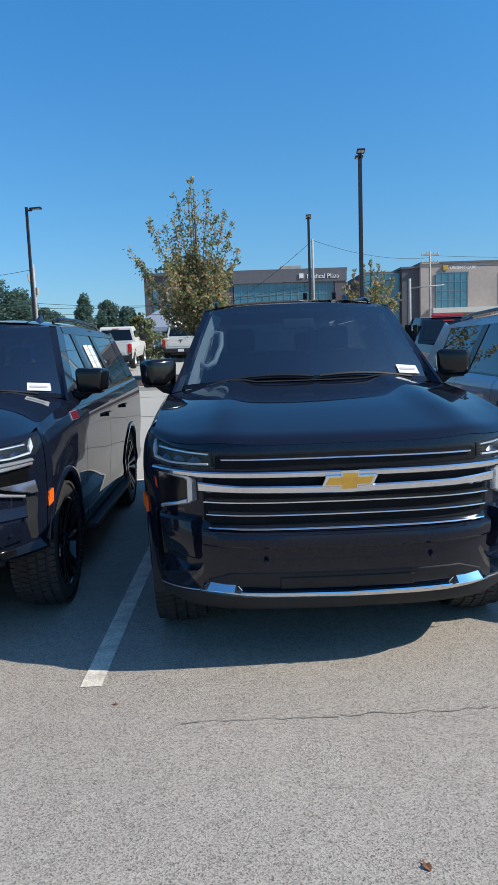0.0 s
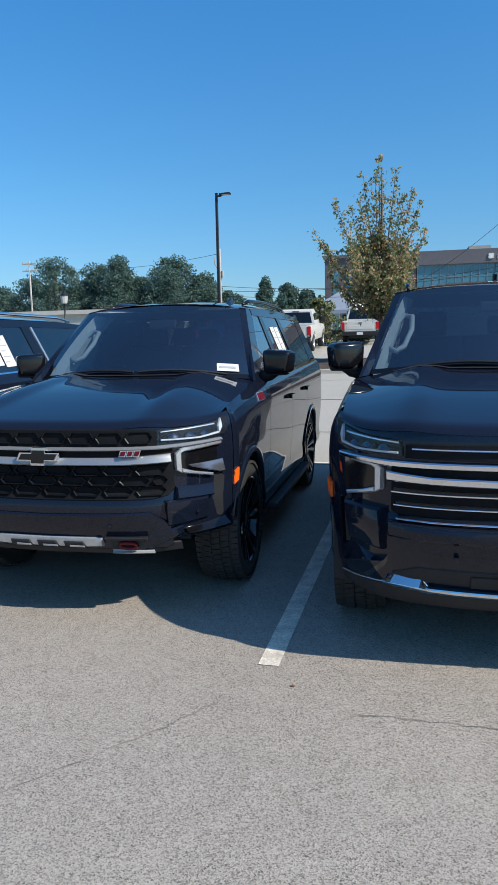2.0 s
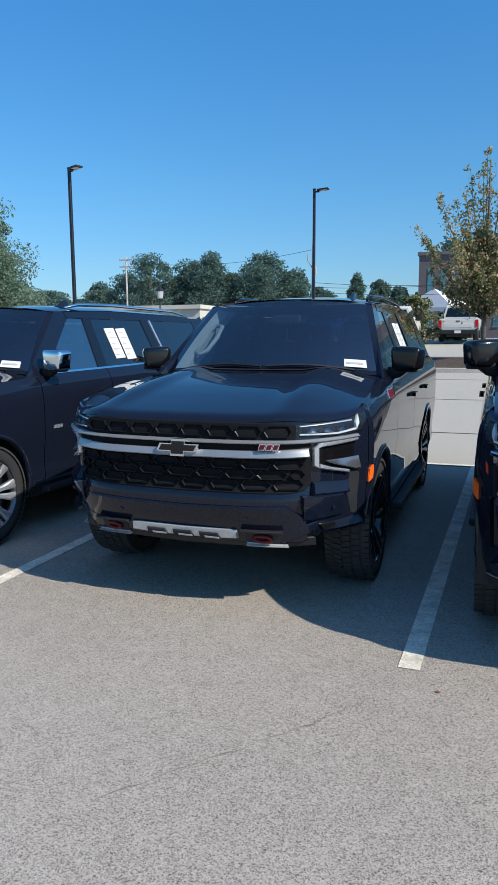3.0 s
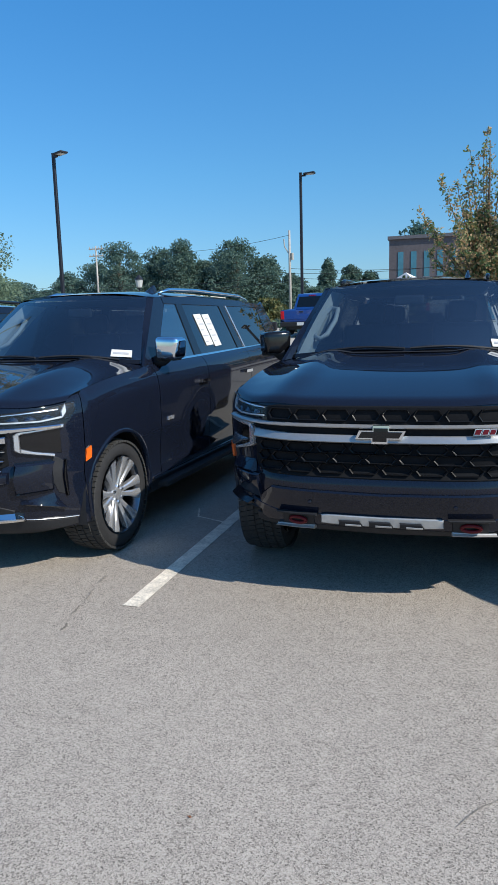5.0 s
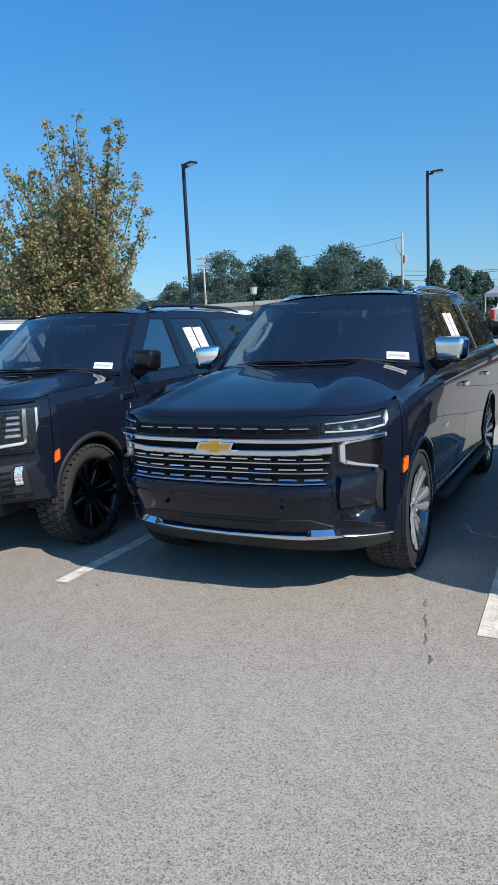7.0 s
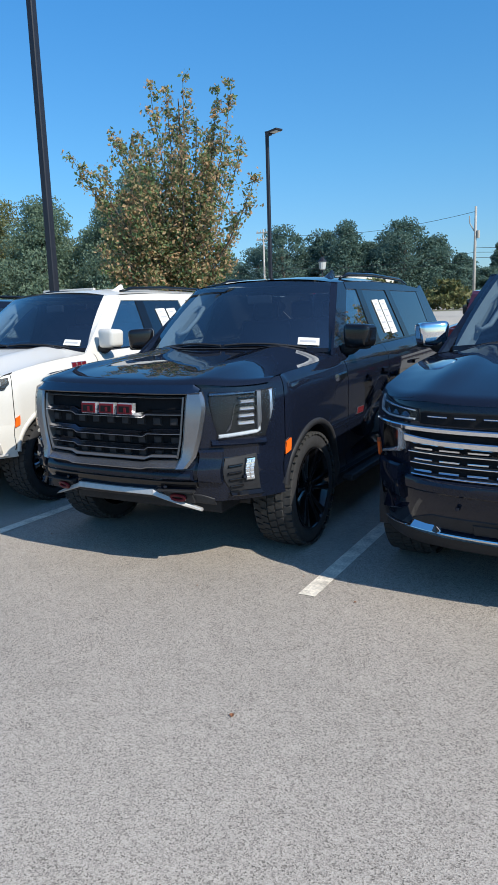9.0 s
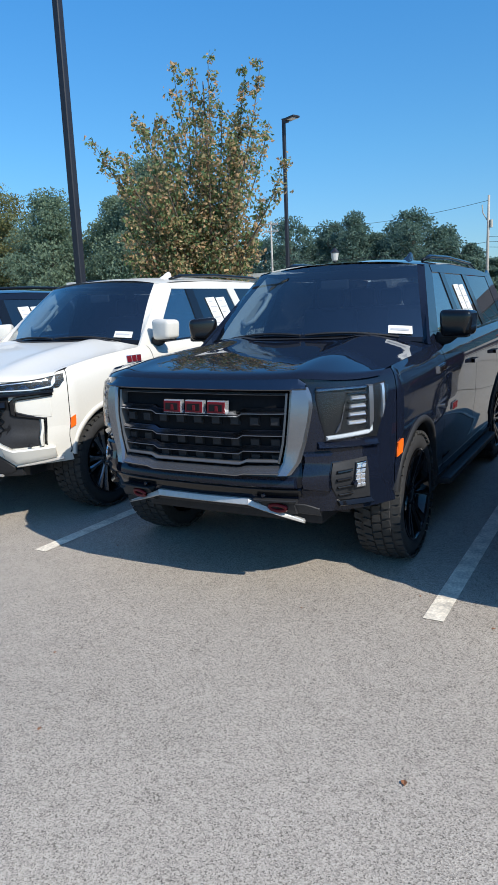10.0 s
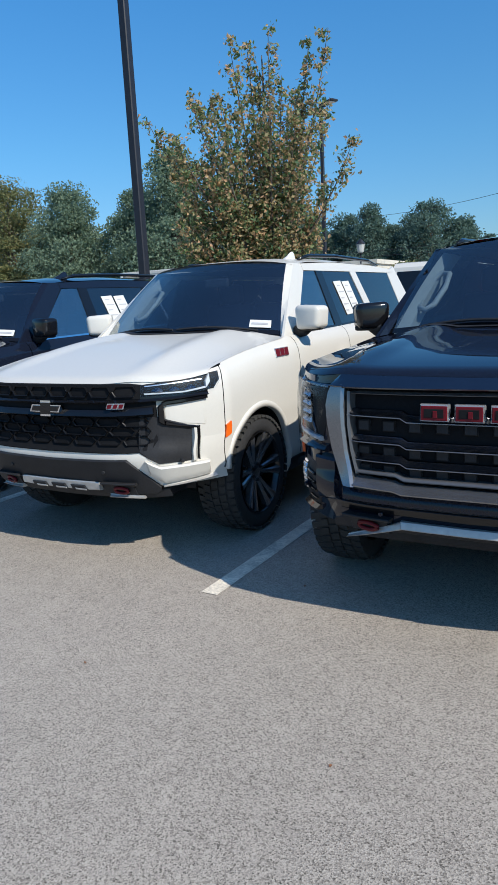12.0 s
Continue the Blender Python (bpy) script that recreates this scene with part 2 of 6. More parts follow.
WIRE = material("overhead_wire", (0.02, 0.02, 0.022), 0.6, vary=0.1, scale=5)
SIGN_WHITE = material("white_sign_letters", (0.8, 0.8, 0.78), 0.5, vary=0.03, scale=5)
LEAF_DEAD = material("dead_leaf", (0.22, 0.09, 0.04), 0.85, vary=0.3, scale=60)


# ---- helpers ----
def part(name, bm, mat, parent, label="", smooth=False):
    bmesh.ops.recalc_face_normals(bm, faces=bm.faces)
    me = bpy.data.meshes.new(name)
    bm.to_mesh(me)
    bm.free()
    me.materials.append(mat)
    if smooth:
        me.shade_smooth()
    ob = new(name, me)
    if parent is not None:
        ob.parent = parent
    return tagged(ob, label) if label else ob


def weighted(ob, degrees=35):
    """Sharp edges past the angle, smooth elsewhere."""
    ob.data.shade_smooth()
    ob.data.set_sharp_from_angle(angle=radians(degrees))
    return ob


def empty(name, m, label, category, group="", kind=""):
    ob = new(name)
    ob.matrix_basis = m
    ob.empty_display_size = 0.2
    return tagged(ob, label, category, group, kind)


def box(bm, x0, x1, y0, y1, z0, z1, bevel=0.0, seg=2):
    r = bmesh.ops.create_cube(bm, size=1)
    for v in r["verts"]:
        v.co = Vector(((x0 + x1) / 2 + v.co.x * (x1 - x0), (y0 + y1) / 2 + v.co.y * (y1 - y0), (z0 + z1) / 2 + v.co.z * (z1 - z0)))
    if bevel:
        es = list({e for v in r["verts"] for e in v.link_edges})
        bmesh.ops.bevel(bm, geom=es, offset=bevel, segments=seg, affect="EDGES", profile=0.6)
    return bm


def boxed(*a, **k):
    return box(bmesh.new(), *a, **k)


def grid(bm, rows, close=False):
    """Faces between rows of points. Returns the vertices."""
    vs = [[bm.verts.new(p) for p in r] for r in rows]
    for a, b in zip(vs, vs[1:]):
        n = len(a)
        for i in range(n if close else n - 1):
            j = (i + 1) % n
            bm.faces.new((a[i], a[j], b[j], b[i]))
    return vs


def tube(bm, pts, radii, n=8, cap=True):
    rows = []
    for i, p in enumerate(pts):
        p = Vector(p)
        d = (Vector(pts[min(i + 1, len(pts) - 1)]) - Vector(pts[max(i - 1, 0)])).normalized()
        u = d.cross(Vector((0, 0, 1)) if abs(d.z) < 0.9 else Vector((1, 0, 0))).normalized()
        w = d.cross(u)
        r = radii[i] if isinstance(radii, (list, tuple)) else radii
        rows.append([p + (u * math.cos(k * 2 * math.pi / n) + w * math.sin(k * 2 * math.pi / n)) * r for k in range(n)])
    vs = grid(bm, rows, close=True)
    if cap:
        bm.faces.new(vs[0])
        bm.faces.new(vs[-1])
    return bm


def lathe_x(bm, profile, n=40, cap=False):
    """Profile of (x, radius) turned about the x axis."""
    rows = [[(x, r * math.cos(k * 2 * math.pi / n), r * math.sin(k * 2 * math.pi / n)) for k in range(n)] for x, r in profile]
    return grid(bm, rows, close=True)


def ease(t):
    t = min(max(t, 0.0), 1.0)
    return t * t * (3 - 2 * t)


def lerp_table(table, v):
    if v <= table[0][0]:
        return table[0][1]
    for (a, p), (b, q) in zip(table, table[1:]):
        if v <= b:
            return p + (q - p) * (v - a) / (b - a)
    return table[-1][1]


# ---- ground ----
def rise(x, y):
    """The lot is level and the land behind it climbs gently."""
    return 0.045 * min(max(y - 9.5, 0), 32) ** 1.0 if y < 60 else 1.44


def ground_sheet(name, x0, x1, y0, y1, lift, mat, step=2.0, label="", parent=None):
    bm = bmesh.new()
    nx, ny = max(1, int((x1 - x0) / (step * 2))), max(1, int((y1 - y0) / step))
    grid(bm, [[(x0 + (x1 - x0) * i / nx, y0 + (y1 - y0) * j / ny, rise(0, y0 + (y1 - y0) * j / ny) + lift) for j in range(ny + 1)] for i in range(nx + 1)])
    ob = part(name, bm, mat, parent)
    return tagged(ob, label, "ground", kind="structure")


bm = bmesh.new()
ys = [-3000, -300, -60, -20, 9.5] + [9.5 + 32 * k / 8 for k in range(1, 9)] + [80, 300, 3000]
grid(bm, [[(x, y, rise(0, min(y, 59))) for y in ys] for x in (-3000, -300, -60, -20, 0, 20, 60, 300, 3000)])
ground = tagged(part("ground", bm, ASPHALT, None), "worn grey asphalt with pale gravel grain", "ground", kind="structure")


# ---- cars ----
class Body:
    """The outer surface of a large SUV: the front at y = 0, the rear at y = length, x across."""

    def __init__(self, length, wheelbase, paint=None, nose=0.0):
        self.paint, self.nose = paint, nose
        self.length, self.front_axle, self.rear_axle = length, 0.98, 0.98 + wheelbase
        pts = [(0.0, 0.0)]
        for x in (0.1, 0.2, 0.3, 0.4, 0.5, 0.6, 0.68, 0.75, 0.81, 0.86, 0.9, 0.935, 0.965, 0.99, 1.01, 1.03):
            pts.append((x, 0.55 * (x / 1.03) ** 4.5))
        self.side_start = len(pts) - 1
        y = 0.6
        while y < length - 0.42:
            pts.append((1.03, y))
            y += 0.05
        for x in (1.03, 1.02, 1.0, 0.96, 0.9, 0.8, 0.6, 0.3, 0.0):
            pts.append((x, length - 0.4 * (x / 1.03) ** 8))
        self.px, self.py = np.array([p[0] for p in pts]), np.array([p[1] for p in pts])
        self.ps = np.concatenate(([0.0], np.cumsum(np.hypot(np.diff(self.px), np.diff(self.py)))))
        self.s_side = self.ps[self.side_start]
        self.s_end = self.ps[-1]

    def s_of_y(self, y):
        return self.s_side + (y - 0.55) if y > 0.55 else float(np.interp(y, self.py[:self.side_start + 1], self.ps[:self.side_start + 1]))

    def plan(self, s):
        return float(np.interp(s, self.ps, self.px)), float(np.interp(s, self.ps, self.py))

    def hood_z(self, x, y):
        zc = lerp_table(((0.05, 1.145), (0.1, 1.174), (0.16, 1.192), (0.3, 1.223), (0.45, 1.254), (0.6, 1.284), (0.8, 1.319), (1.0, 1.347), (1.2, 1.368), (1.4, 1.384), (1.7, 1.4)), y)
        zc += self.nose * (1 - ease(y / 1.3))
        drop = 0.05 + 0.01 * ease((y - 0.3) / 1.1)
        a = abs(x)
        crease = 0.62 - 0.12 * y / 1.4
        ridge = 0.016 * (ease((a - crease + 0.14) / 0.14) - 0.8 * ease((a - crease) / 0.16)) * ease((y - 0.1) / 0.5)
        return zc - 0.009 + ridge - (drop + 0.009) * ease((a - 0.55) / 0.4)

    def top(self, s):
        x, y = self.plan(s)
        if y < 1.5:
            return self.hood_z(x, y + 0.06)
        return 1.325 + 0.02 * (y - 1.5)

    def at(self, s, z, d=0.0):
        a, sign = abs(s), -1 if s < 0 else 1
        x, y = self.plan(a)
        x1, y1 = self.plan(a + 0.03)
        x0, y0 = self.plan(max(a - 0.03, 0))
        t = Vector((x1 - x0, y1 - y0, 0)).normalized()
        n = Vector((t.y, -t.x, 0))
        top = self.top(a)
        low = ((0.24, 0.11), (0.34, 0.05), (0.46, 0.02), (0.56, 0.03), (0.68, 0.02), (0.82, 0.004), (0.95, 0.0))
        if z < 0.95:
            inset = lerp_table(low, z)
        else:
            inset = lerp_table(((0.0, 0.085), (0.015, 0.06), (0.05, 0.034), (0.1, 0.014), (0.16, 0.004), (0.22, 0.0)), top - z)
        front = max(0.0, -n.y)
        lean = lerp_table(((0.28, 0.22), (0.36, 0.16), (0.46, 0.1), (0.58, 0.04), (0.68, 0.0), (0.72, 0.0), (0.79, 0.045), (1.0, 0.04), (1.12, 0.05), (1.2, 0.07)), z)
        back = 0.12 * max(0.0, n.y) * ease((z - 0.9) / 0.45)
        p = Vector((x, y, z)) + n * (d - inset * (1 - front)) + Vector((0, lean * front - back, 0))
        p.x *= sign
        return p

    def pillar(self, y, z, d=0.0, sign=1):
        return Vector((sign * (0.94 - 0.24 * (z - 1.32) / 0.55 + d), y, z))


def slab(bm, f, s0, s1, zl, zu, d0, d1, n=10, tilt=0.0):
    """A raised or sunk band on the body between two heights."""
    rows = []
    tall = max((zu(s) if callable(zu) else zu) - (zl(s) if callable(zl) else zl) for s in (s0, (s0 + s1) / 2, s1))
    nz = max(1, math.ceil(tall / 0.04))
    for i in range(n + 1):
        s = s0 + (s1 - s0) * i / n
        a = zl(s) if callable(zl) else zl
        b = zu(s) if callable(zu) else zu
        if tilt:
            mid = [f(s, a, d1 - tilt * 0.3), f(s, a + (b - a) * 0.45, d1), f(s, b, d1 - tilt)]
        else:
            mid = [f(s, a + (b - a) * k / nz, d1) for k in range(nz + 1)]
        rows.append([f(s, a, d0), *mid, f(s, b, d0)])
    vs = grid(bm, rows, close=True)
    bm.faces.new(vs[0])
    bm.faces.new(vs[-1])
    return bm


def line(p, q):
    """The height on a straight line between two (s, z) points, by |s|."""
    return lambda s: p[1] + (q[1] - p[1]) * (abs(s) - p[0]) / (q[0] - p[0])


def skin(body, s0, s1, z0, z1, d=0.0, arch=0.47, step=0.05, z_step=0.045):
    """A panel of the body with the wheel openings cut out."""
    bm = bmesh.new()
    n = max(1, round(abs(s1 - s0) / step))
    m = max(1, round(1.1 / z_step)) if z1 is None or callable(z0) else max(1, round((z1 - z0) / z_step))
    pts = []
    for i in range(n + 1):
        s = s0 + (s1 - s0) * i / n
        t = body.top(abs(s)) if z1 is None else z1
        b = z0(abs(s)) if callable(z0) else z0
        pts.append([[s, b + (t - b) * (j / m if z1 else (j / m) ** 0.85)] for j in range(m + 1)])
    axles = [(math.copysign(body.s_of_y(y), s0 + s1), 0.42) for y in (body.front_axle, body.rear_axle)]
    inside = [[any(math.hypot(s - c, z - zc) < arch for c, zc in axles) for s, z in row] for row in pts]
    verts = {}
    for i in range(n):
        for j in range(m):
            ids = ((i, j), (i + 1, j), (i + 1, j + 1), (i, j + 1))
            if all(inside[a][b] for a, b in ids):
                continue
            face = []
            for a, b in ids:
                if (a, b) not in verts:
                    s, z = pts[a][b]
                    if inside[a][b]:
                        for c, zc in axles:
                            r = math.hypot(s - c, z - zc)
                            if r < arch:
                                s, z = c + (s - c) * arch / r, zc + (z - zc) * arch / r
                    verts[a, b] = bm.verts.new(body.at(s, max(z, 0.2), d))
                face.append(verts[a, b])
            bm.faces.new(face)
    bmesh.ops.remove_doubles(bm, verts=bm.verts, dist=0.0005)
    return bm


def side_poly(body, pts, d, sign, thick=0.012):
    bm = bmesh.new()
    outer = [bm.verts.new(body.pillar(y, z, d, sign)) for y, z in pts]
    inner = [bm.verts.new(body.pillar(y, z, d - thick, sign)) for y, z in pts]
    bm.faces.new(outer)
    bm.faces.new(inner)
    for i in range(len(pts)):
        j = (i + 1) % len(pts)
        bm.faces.new((outer[i], outer[j], inner[j], inner[i]))
    return bm


TYRES = {}


def tyre_mesh(chunky):
    bm = bmesh.new()
    w, r = 0.138, 0.412
    lathe_x(bm, [(w - 0.02, 0.288), (w - 0.004, 0.3), (w, 0.335), (w - 0.006, 0.37), (w - 0.022, 0.396), (w - 0.05, r - 0.008), (0.0, r - 0.004),
                 (0.05 - w, r - 0.008), (0.022 - w, 0.396), (-w, 0.335), (0.02 - w, 0.288)], 56)
    return bm


def tread_mesh(chunky):
    """Tread blocks round the tyre, in staggered rows."""
    bm = bmesh.new()
    count = 44 if chunky else 64
    rows = ((-0.115, 0.026, 0.4), (-0.06, 0.024, 0.412), (-0.002, 0.025, 0.414), (0.057, 0.024, 0.412), (0.114, 0.026, 0.4))
    for k in range(count):
        for q, (x, hw, r) in enumerate(rows):
            a = (k + 0.5 * (q % 2)) * 2 * math.pi / count
            da = (0.72 if chunky else 0.82) * math.pi / count
            skew = 0.25 * da if q < 2 else -0.25 * da
            lo, hi = r - 0.014, r + (0.004 if chunky else 0.002)
            ring = []
            for rr in (lo, hi):
                for xx, aa in ((x - hw, a - da - skew), (x + hw, a - da + skew), (x + hw, a + da + skew), (x - hw, a + da - skew)):
                    ring.append(bm.verts.new((xx, rr * math.cos(aa), rr * math.sin(aa))))
            bm.faces.new(ring[4:])
            for i in range(4):
                j = (i + 1) % 4
                bm.faces.new((ring[i], ring[j], ring[4 + j], ring[4 + i]))
    return bm


def rim_mesh(style):
    bm = bmesh.new()
    lathe_x(bm, [(0.135, 0.292), (0.138, 0.284), (0.12, 0.272), (0.02, 0.262), (-0.1, 0.27), (-0.12, 0.29)], 56)
    lathe_x(bm, [(0.0, 0.262), (0.0, 0.05), (0.02, 0.03)], 40)
    return bm


def spoke_mesh(a, width, style):
    """One spoke, from the hub to the rim, dished inwards at the hub."""
    bm = bmesh.new()
    rows = []
    for r, x, w in ((0.045, 0.085, width * 1.1), (0.1, 0.092, width * 0.7), (0.18, 0.108, width * 0.85), (0.245, 0.124, width * 1.2), (0.278, 0.13, width * 1.55)):
        c, s = math.cos(a), math.sin(a)
        row = []
        for dx, dw in ((-0.04, -0.8), (0.0, -1.0), (0.01, -0.5), (0.01, 0.5), (0.0, 1.0), (-0.04, 0.8)):
            t = w * dw
            row.append((x + dx, r * c - t * s, r * s + t * c))
        rows.append(row)
    grid(bm, rows, close=True)
    return bm


def wheel_thing(car, x, y, side, style):
    wheel = new("wheel")
    wheel.parent = car
    wheel.matrix_basis = pose(x, y, 0.418, 0, 0, 0 if side > 0 else 180)
    if style not in TYRES:
        chunky = style in ("chunky", "machined")
        ty = weighted(part("tyre", tyre_mesh(chunky), RUBBER, wheel), 50)
        tr = part("tread", tread_mesh(chunky), DUSTY_RUBBER, wheel, "dusty tread blocks of the tyre")
        mat = {"bright": SATIN, "machined": FRAME}.get(style, GLOSS_BLACK)
        ri = weighted(part("rim", rim_mesh(style), GLOSS_BLACK if style != "bright" else DARK_CHROME, wheel), 40)
        spokes = []
        count = 6
        for k in range(count):
            base = k * 2 * math.pi / count
            for off in ((-0.2, 0.2) if style == "bright" else (-0.17, 0.17)):
                spokes.append(weighted(part("spoke", spoke_mesh(base + off, 0.027 if style == "bright" else 0.022, style), mat, wheel), 30))
        hub = bmesh.new()
        vs = lathe_x(hub, [(0.06, 0.075), (0.09, 0.07), (0.102, 0.05), (0.106, 0.03)], 24)
        hub.faces.new(vs[-1])
        hb = weighted(part("hub_cap", hub, mat, wheel), 40)
        nuts = []
        for k in range(6):
            a = (k + 0.5) * 2 * math.pi / 6
            nut = bmesh.new()
            tube(nut, [(0.08, 0.058 * math.cos(a), 0.058 * math.sin(a)), (0.11, 0.058 * math.cos(a), 0.058 * math.sin(a))], 0.011, 6)
            nuts.append(part("wheel_nut", nut, CHROME if style == "bright" else GLOSS_BLACK, wheel))
        TYRES[style] = [(o.name.split(".")[0], o.data, o.get("label", "")) for o in (ty, tr, ri, *spokes, hb, *nuts)]
    else:
        for name, data, label in TYRES[style]:
            o = new(name, data)
            o.parent = wheel
            if label:
                tagged(o, label)
    return wheel


def arch_ring(body, axle, sign, width, d, last, r0=0.462):
    bm = bmesh.new()
    rows = []
    c = body.s_of_y(axle)
    for k in range(33):
        a = radians(-14 + (14 + last) * k / 32)
        row = []
        for r, dd in ((r0, -0.03), (r0, d), (r0 + width, d), (r0 + width + 0.008, -0.002)):
            s, z = c + r * math.cos(a), 0.42 + r * math.sin(a)
            row.append(body.at(sign * s, max(z, 0.26), dd))
        rows.append(row)
    grid(bm, rows)
    return bm


def emblem(bm, f, s0, z0, w, h, d0, d1):
    """A cross with slanted ends: the maker's mark as a plain shape."""
    c, arm, lean, slope = w * 0.16, h * 0.23, w * 0.012, w * 0.08
    outline = [(-w / 2, -arm), (-c - lean, -arm), (-c - lean, -h / 2), (c - lean, -h / 2), (c - lean, -arm), (w / 2 - slope, -arm),
               (w / 2, arm), (c + lean, arm), (c + lean, h / 2), (-c + lean, h / 2), (-c + lean, arm), (-w / 2 + slope, arm)]
    a = [bm.verts.new(f(s0 + x, z0 + z, d0)) for x, z in outline]
    b = [bm.verts.new(f(s0 + x, z0 + z, d1)) for x, z in outline]
    bm.faces.new(b)
    for i in range(len(a)):
        j = (i + 1) % len(a)
        bm.faces.new((a[i], a[j], b[j], b[i]))
    return bm


def plate(f, lower, upper, d0, d1, step=0.06, tilt=0.0, bevel=0.006):
    """A piece on the body between two (s, z) lines, with a bevelled edge."""
    s0, s1 = max(lower[0][0], upper[0][0]), min(lower[-1][0], upper[-1][0])
    cuts = sorted({s for s, z in (*lower, *upper) if s0 <= s <= s1} | {s0, s1})
    cols = []
    for a, b in zip(cuts, cuts[1:]):
        n = max(1, math.ceil((b - a) / step))
        cols += [a + (b - a) * k / n for k in range(n)]
    cols.append(s1)
    bm = bmesh.new()
    n = max(max(1, math.ceil((lerp_table(upper, s) - lerp_table(lower, s)) / 0.04)) for s in cols)
    full = []
    for i, s in enumerate(cols):
        a, b = lerp_table(lower, s), max(lerp_table(upper, s), lerp_table(lower, s) + 0.001)
        e = min(bevel, (b - a) * 0.3)
        q = s + (e if i == 0 else -e if i == len(cols) - 1 else 0)
        mid = [f(q, a + e + (b - a - 2 * e) * k / n, d1 - tilt * k / n) for k in range(n + 1)]
        full.append([f(s, a, d0), f(s, a, d1 - e), *mid, f(s, b, d1 - e - tilt), f(s, b, d0)])
    vs = grid(bm, full, close=True)
    bm.faces.new(vs[0])
    bm.faces.new(vs[-1])
    return bm


def put(name, f, lower, upper, d0, d1, mat, parent, label="", tilt=0.0, bevel=0.006):
    return weighted(part(name, plate(f, lower, upper, d0, d1, tilt=tilt, bevel=bevel), mat, parent, label), 28)


def both(pts):
    """A line given for the one half, made whole."""
    return [(-s, z) for s, z in reversed(pts) if s > 0] + list(pts)


def headlamp_low(car, body, sign, drl, fill, ds=0.0, dz=0.0):
    """Slim lamp over a C-shaped light guide."""
    f = lambda s, z, d: body.at(sign * (s + ds), z + dz, d)
    lamp = put("headlight", f, [(0.665, 1.068), (1.0, 1.062), (1.165, 1.08), (1.215, 1.13)], [(0.672, 1.142), (0.95, 1.155), (1.165, 1.183), (1.215, 1.188)], -0.006, 0.004, LAMP_DARK, car)
    put("light_strip", f, [(0.7, 1.079), (0.95, 1.076), (1.1, 1.09)], [(0.7, 1.088), (0.95, 1.086), (1.1, 1.102)], 0.002, 0.017, WHITE_LED, lamp, bevel=0.002)
    put("light_strip", f, [(1.1, 1.09), (1.135, 1.125)], [(1.1, 1.13), (1.135, 1.178)], 0.002, 0.017, WHITE_LED, lamp, bevel=0.002)
    for a in (0.74, 0.85, 0.96):
        put("projector", f, [(a, 1.09), (a + 0.08, 1.09)], [(a, 1.1), (a + 0.03, 1.118), (a + 0.055, 1.118), (a + 0.08, 1.102)], 0.002, 0.012, DARK_CHROME, lamp, tilt=0.008, bevel=0.003)
    put("reflector", f, [(0.7, 1.125), (1.08, 1.142)], [(0.7, 1.132), (1.08, 1.152)], 0.002, 0.012, SATIN, lamp, bevel=0.002)
    put("lens", f, [(0.67, 1.07), (1.0, 1.064), (1.16, 1.082), (1.21, 1.13)], [(0.675, 1.14), (0.95, 1.153), (1.16, 1.18), (1.21, 1.186)], 0.018, 0.022, LENS, lamp, bevel=0.002)
    g = put("light_guide", f, [(0.805, 1.0), (0.84, 1.012), (1.105, 1.03)], [(0.805, 1.03), (0.83, 1.038), (1.105, 1.052)], 0.0, 0.028, drl, car, "C-shaped light guide beside the grille")
    put("upright", f, [(0.778, 0.906), (0.818, 0.888)], [(0.778, 1.004), (0.818, 1.034)], 0.0, 0.027, drl, g)
    put("lower_bar", f, [(0.816, 0.888), (1.033, 0.846)], [(0.816, 0.916), (0.9, 0.89), (1.033, 0.864)], 0.0, 0.026, drl, g)
    put("lamp_pocket", f, [(0.818, 0.916), (0.9, 0.89), (1.09, 0.86)], [(0.818, 1.0), (0.84, 1.012), (1.09, 1.03)], -0.006, 0.003, fill, car)


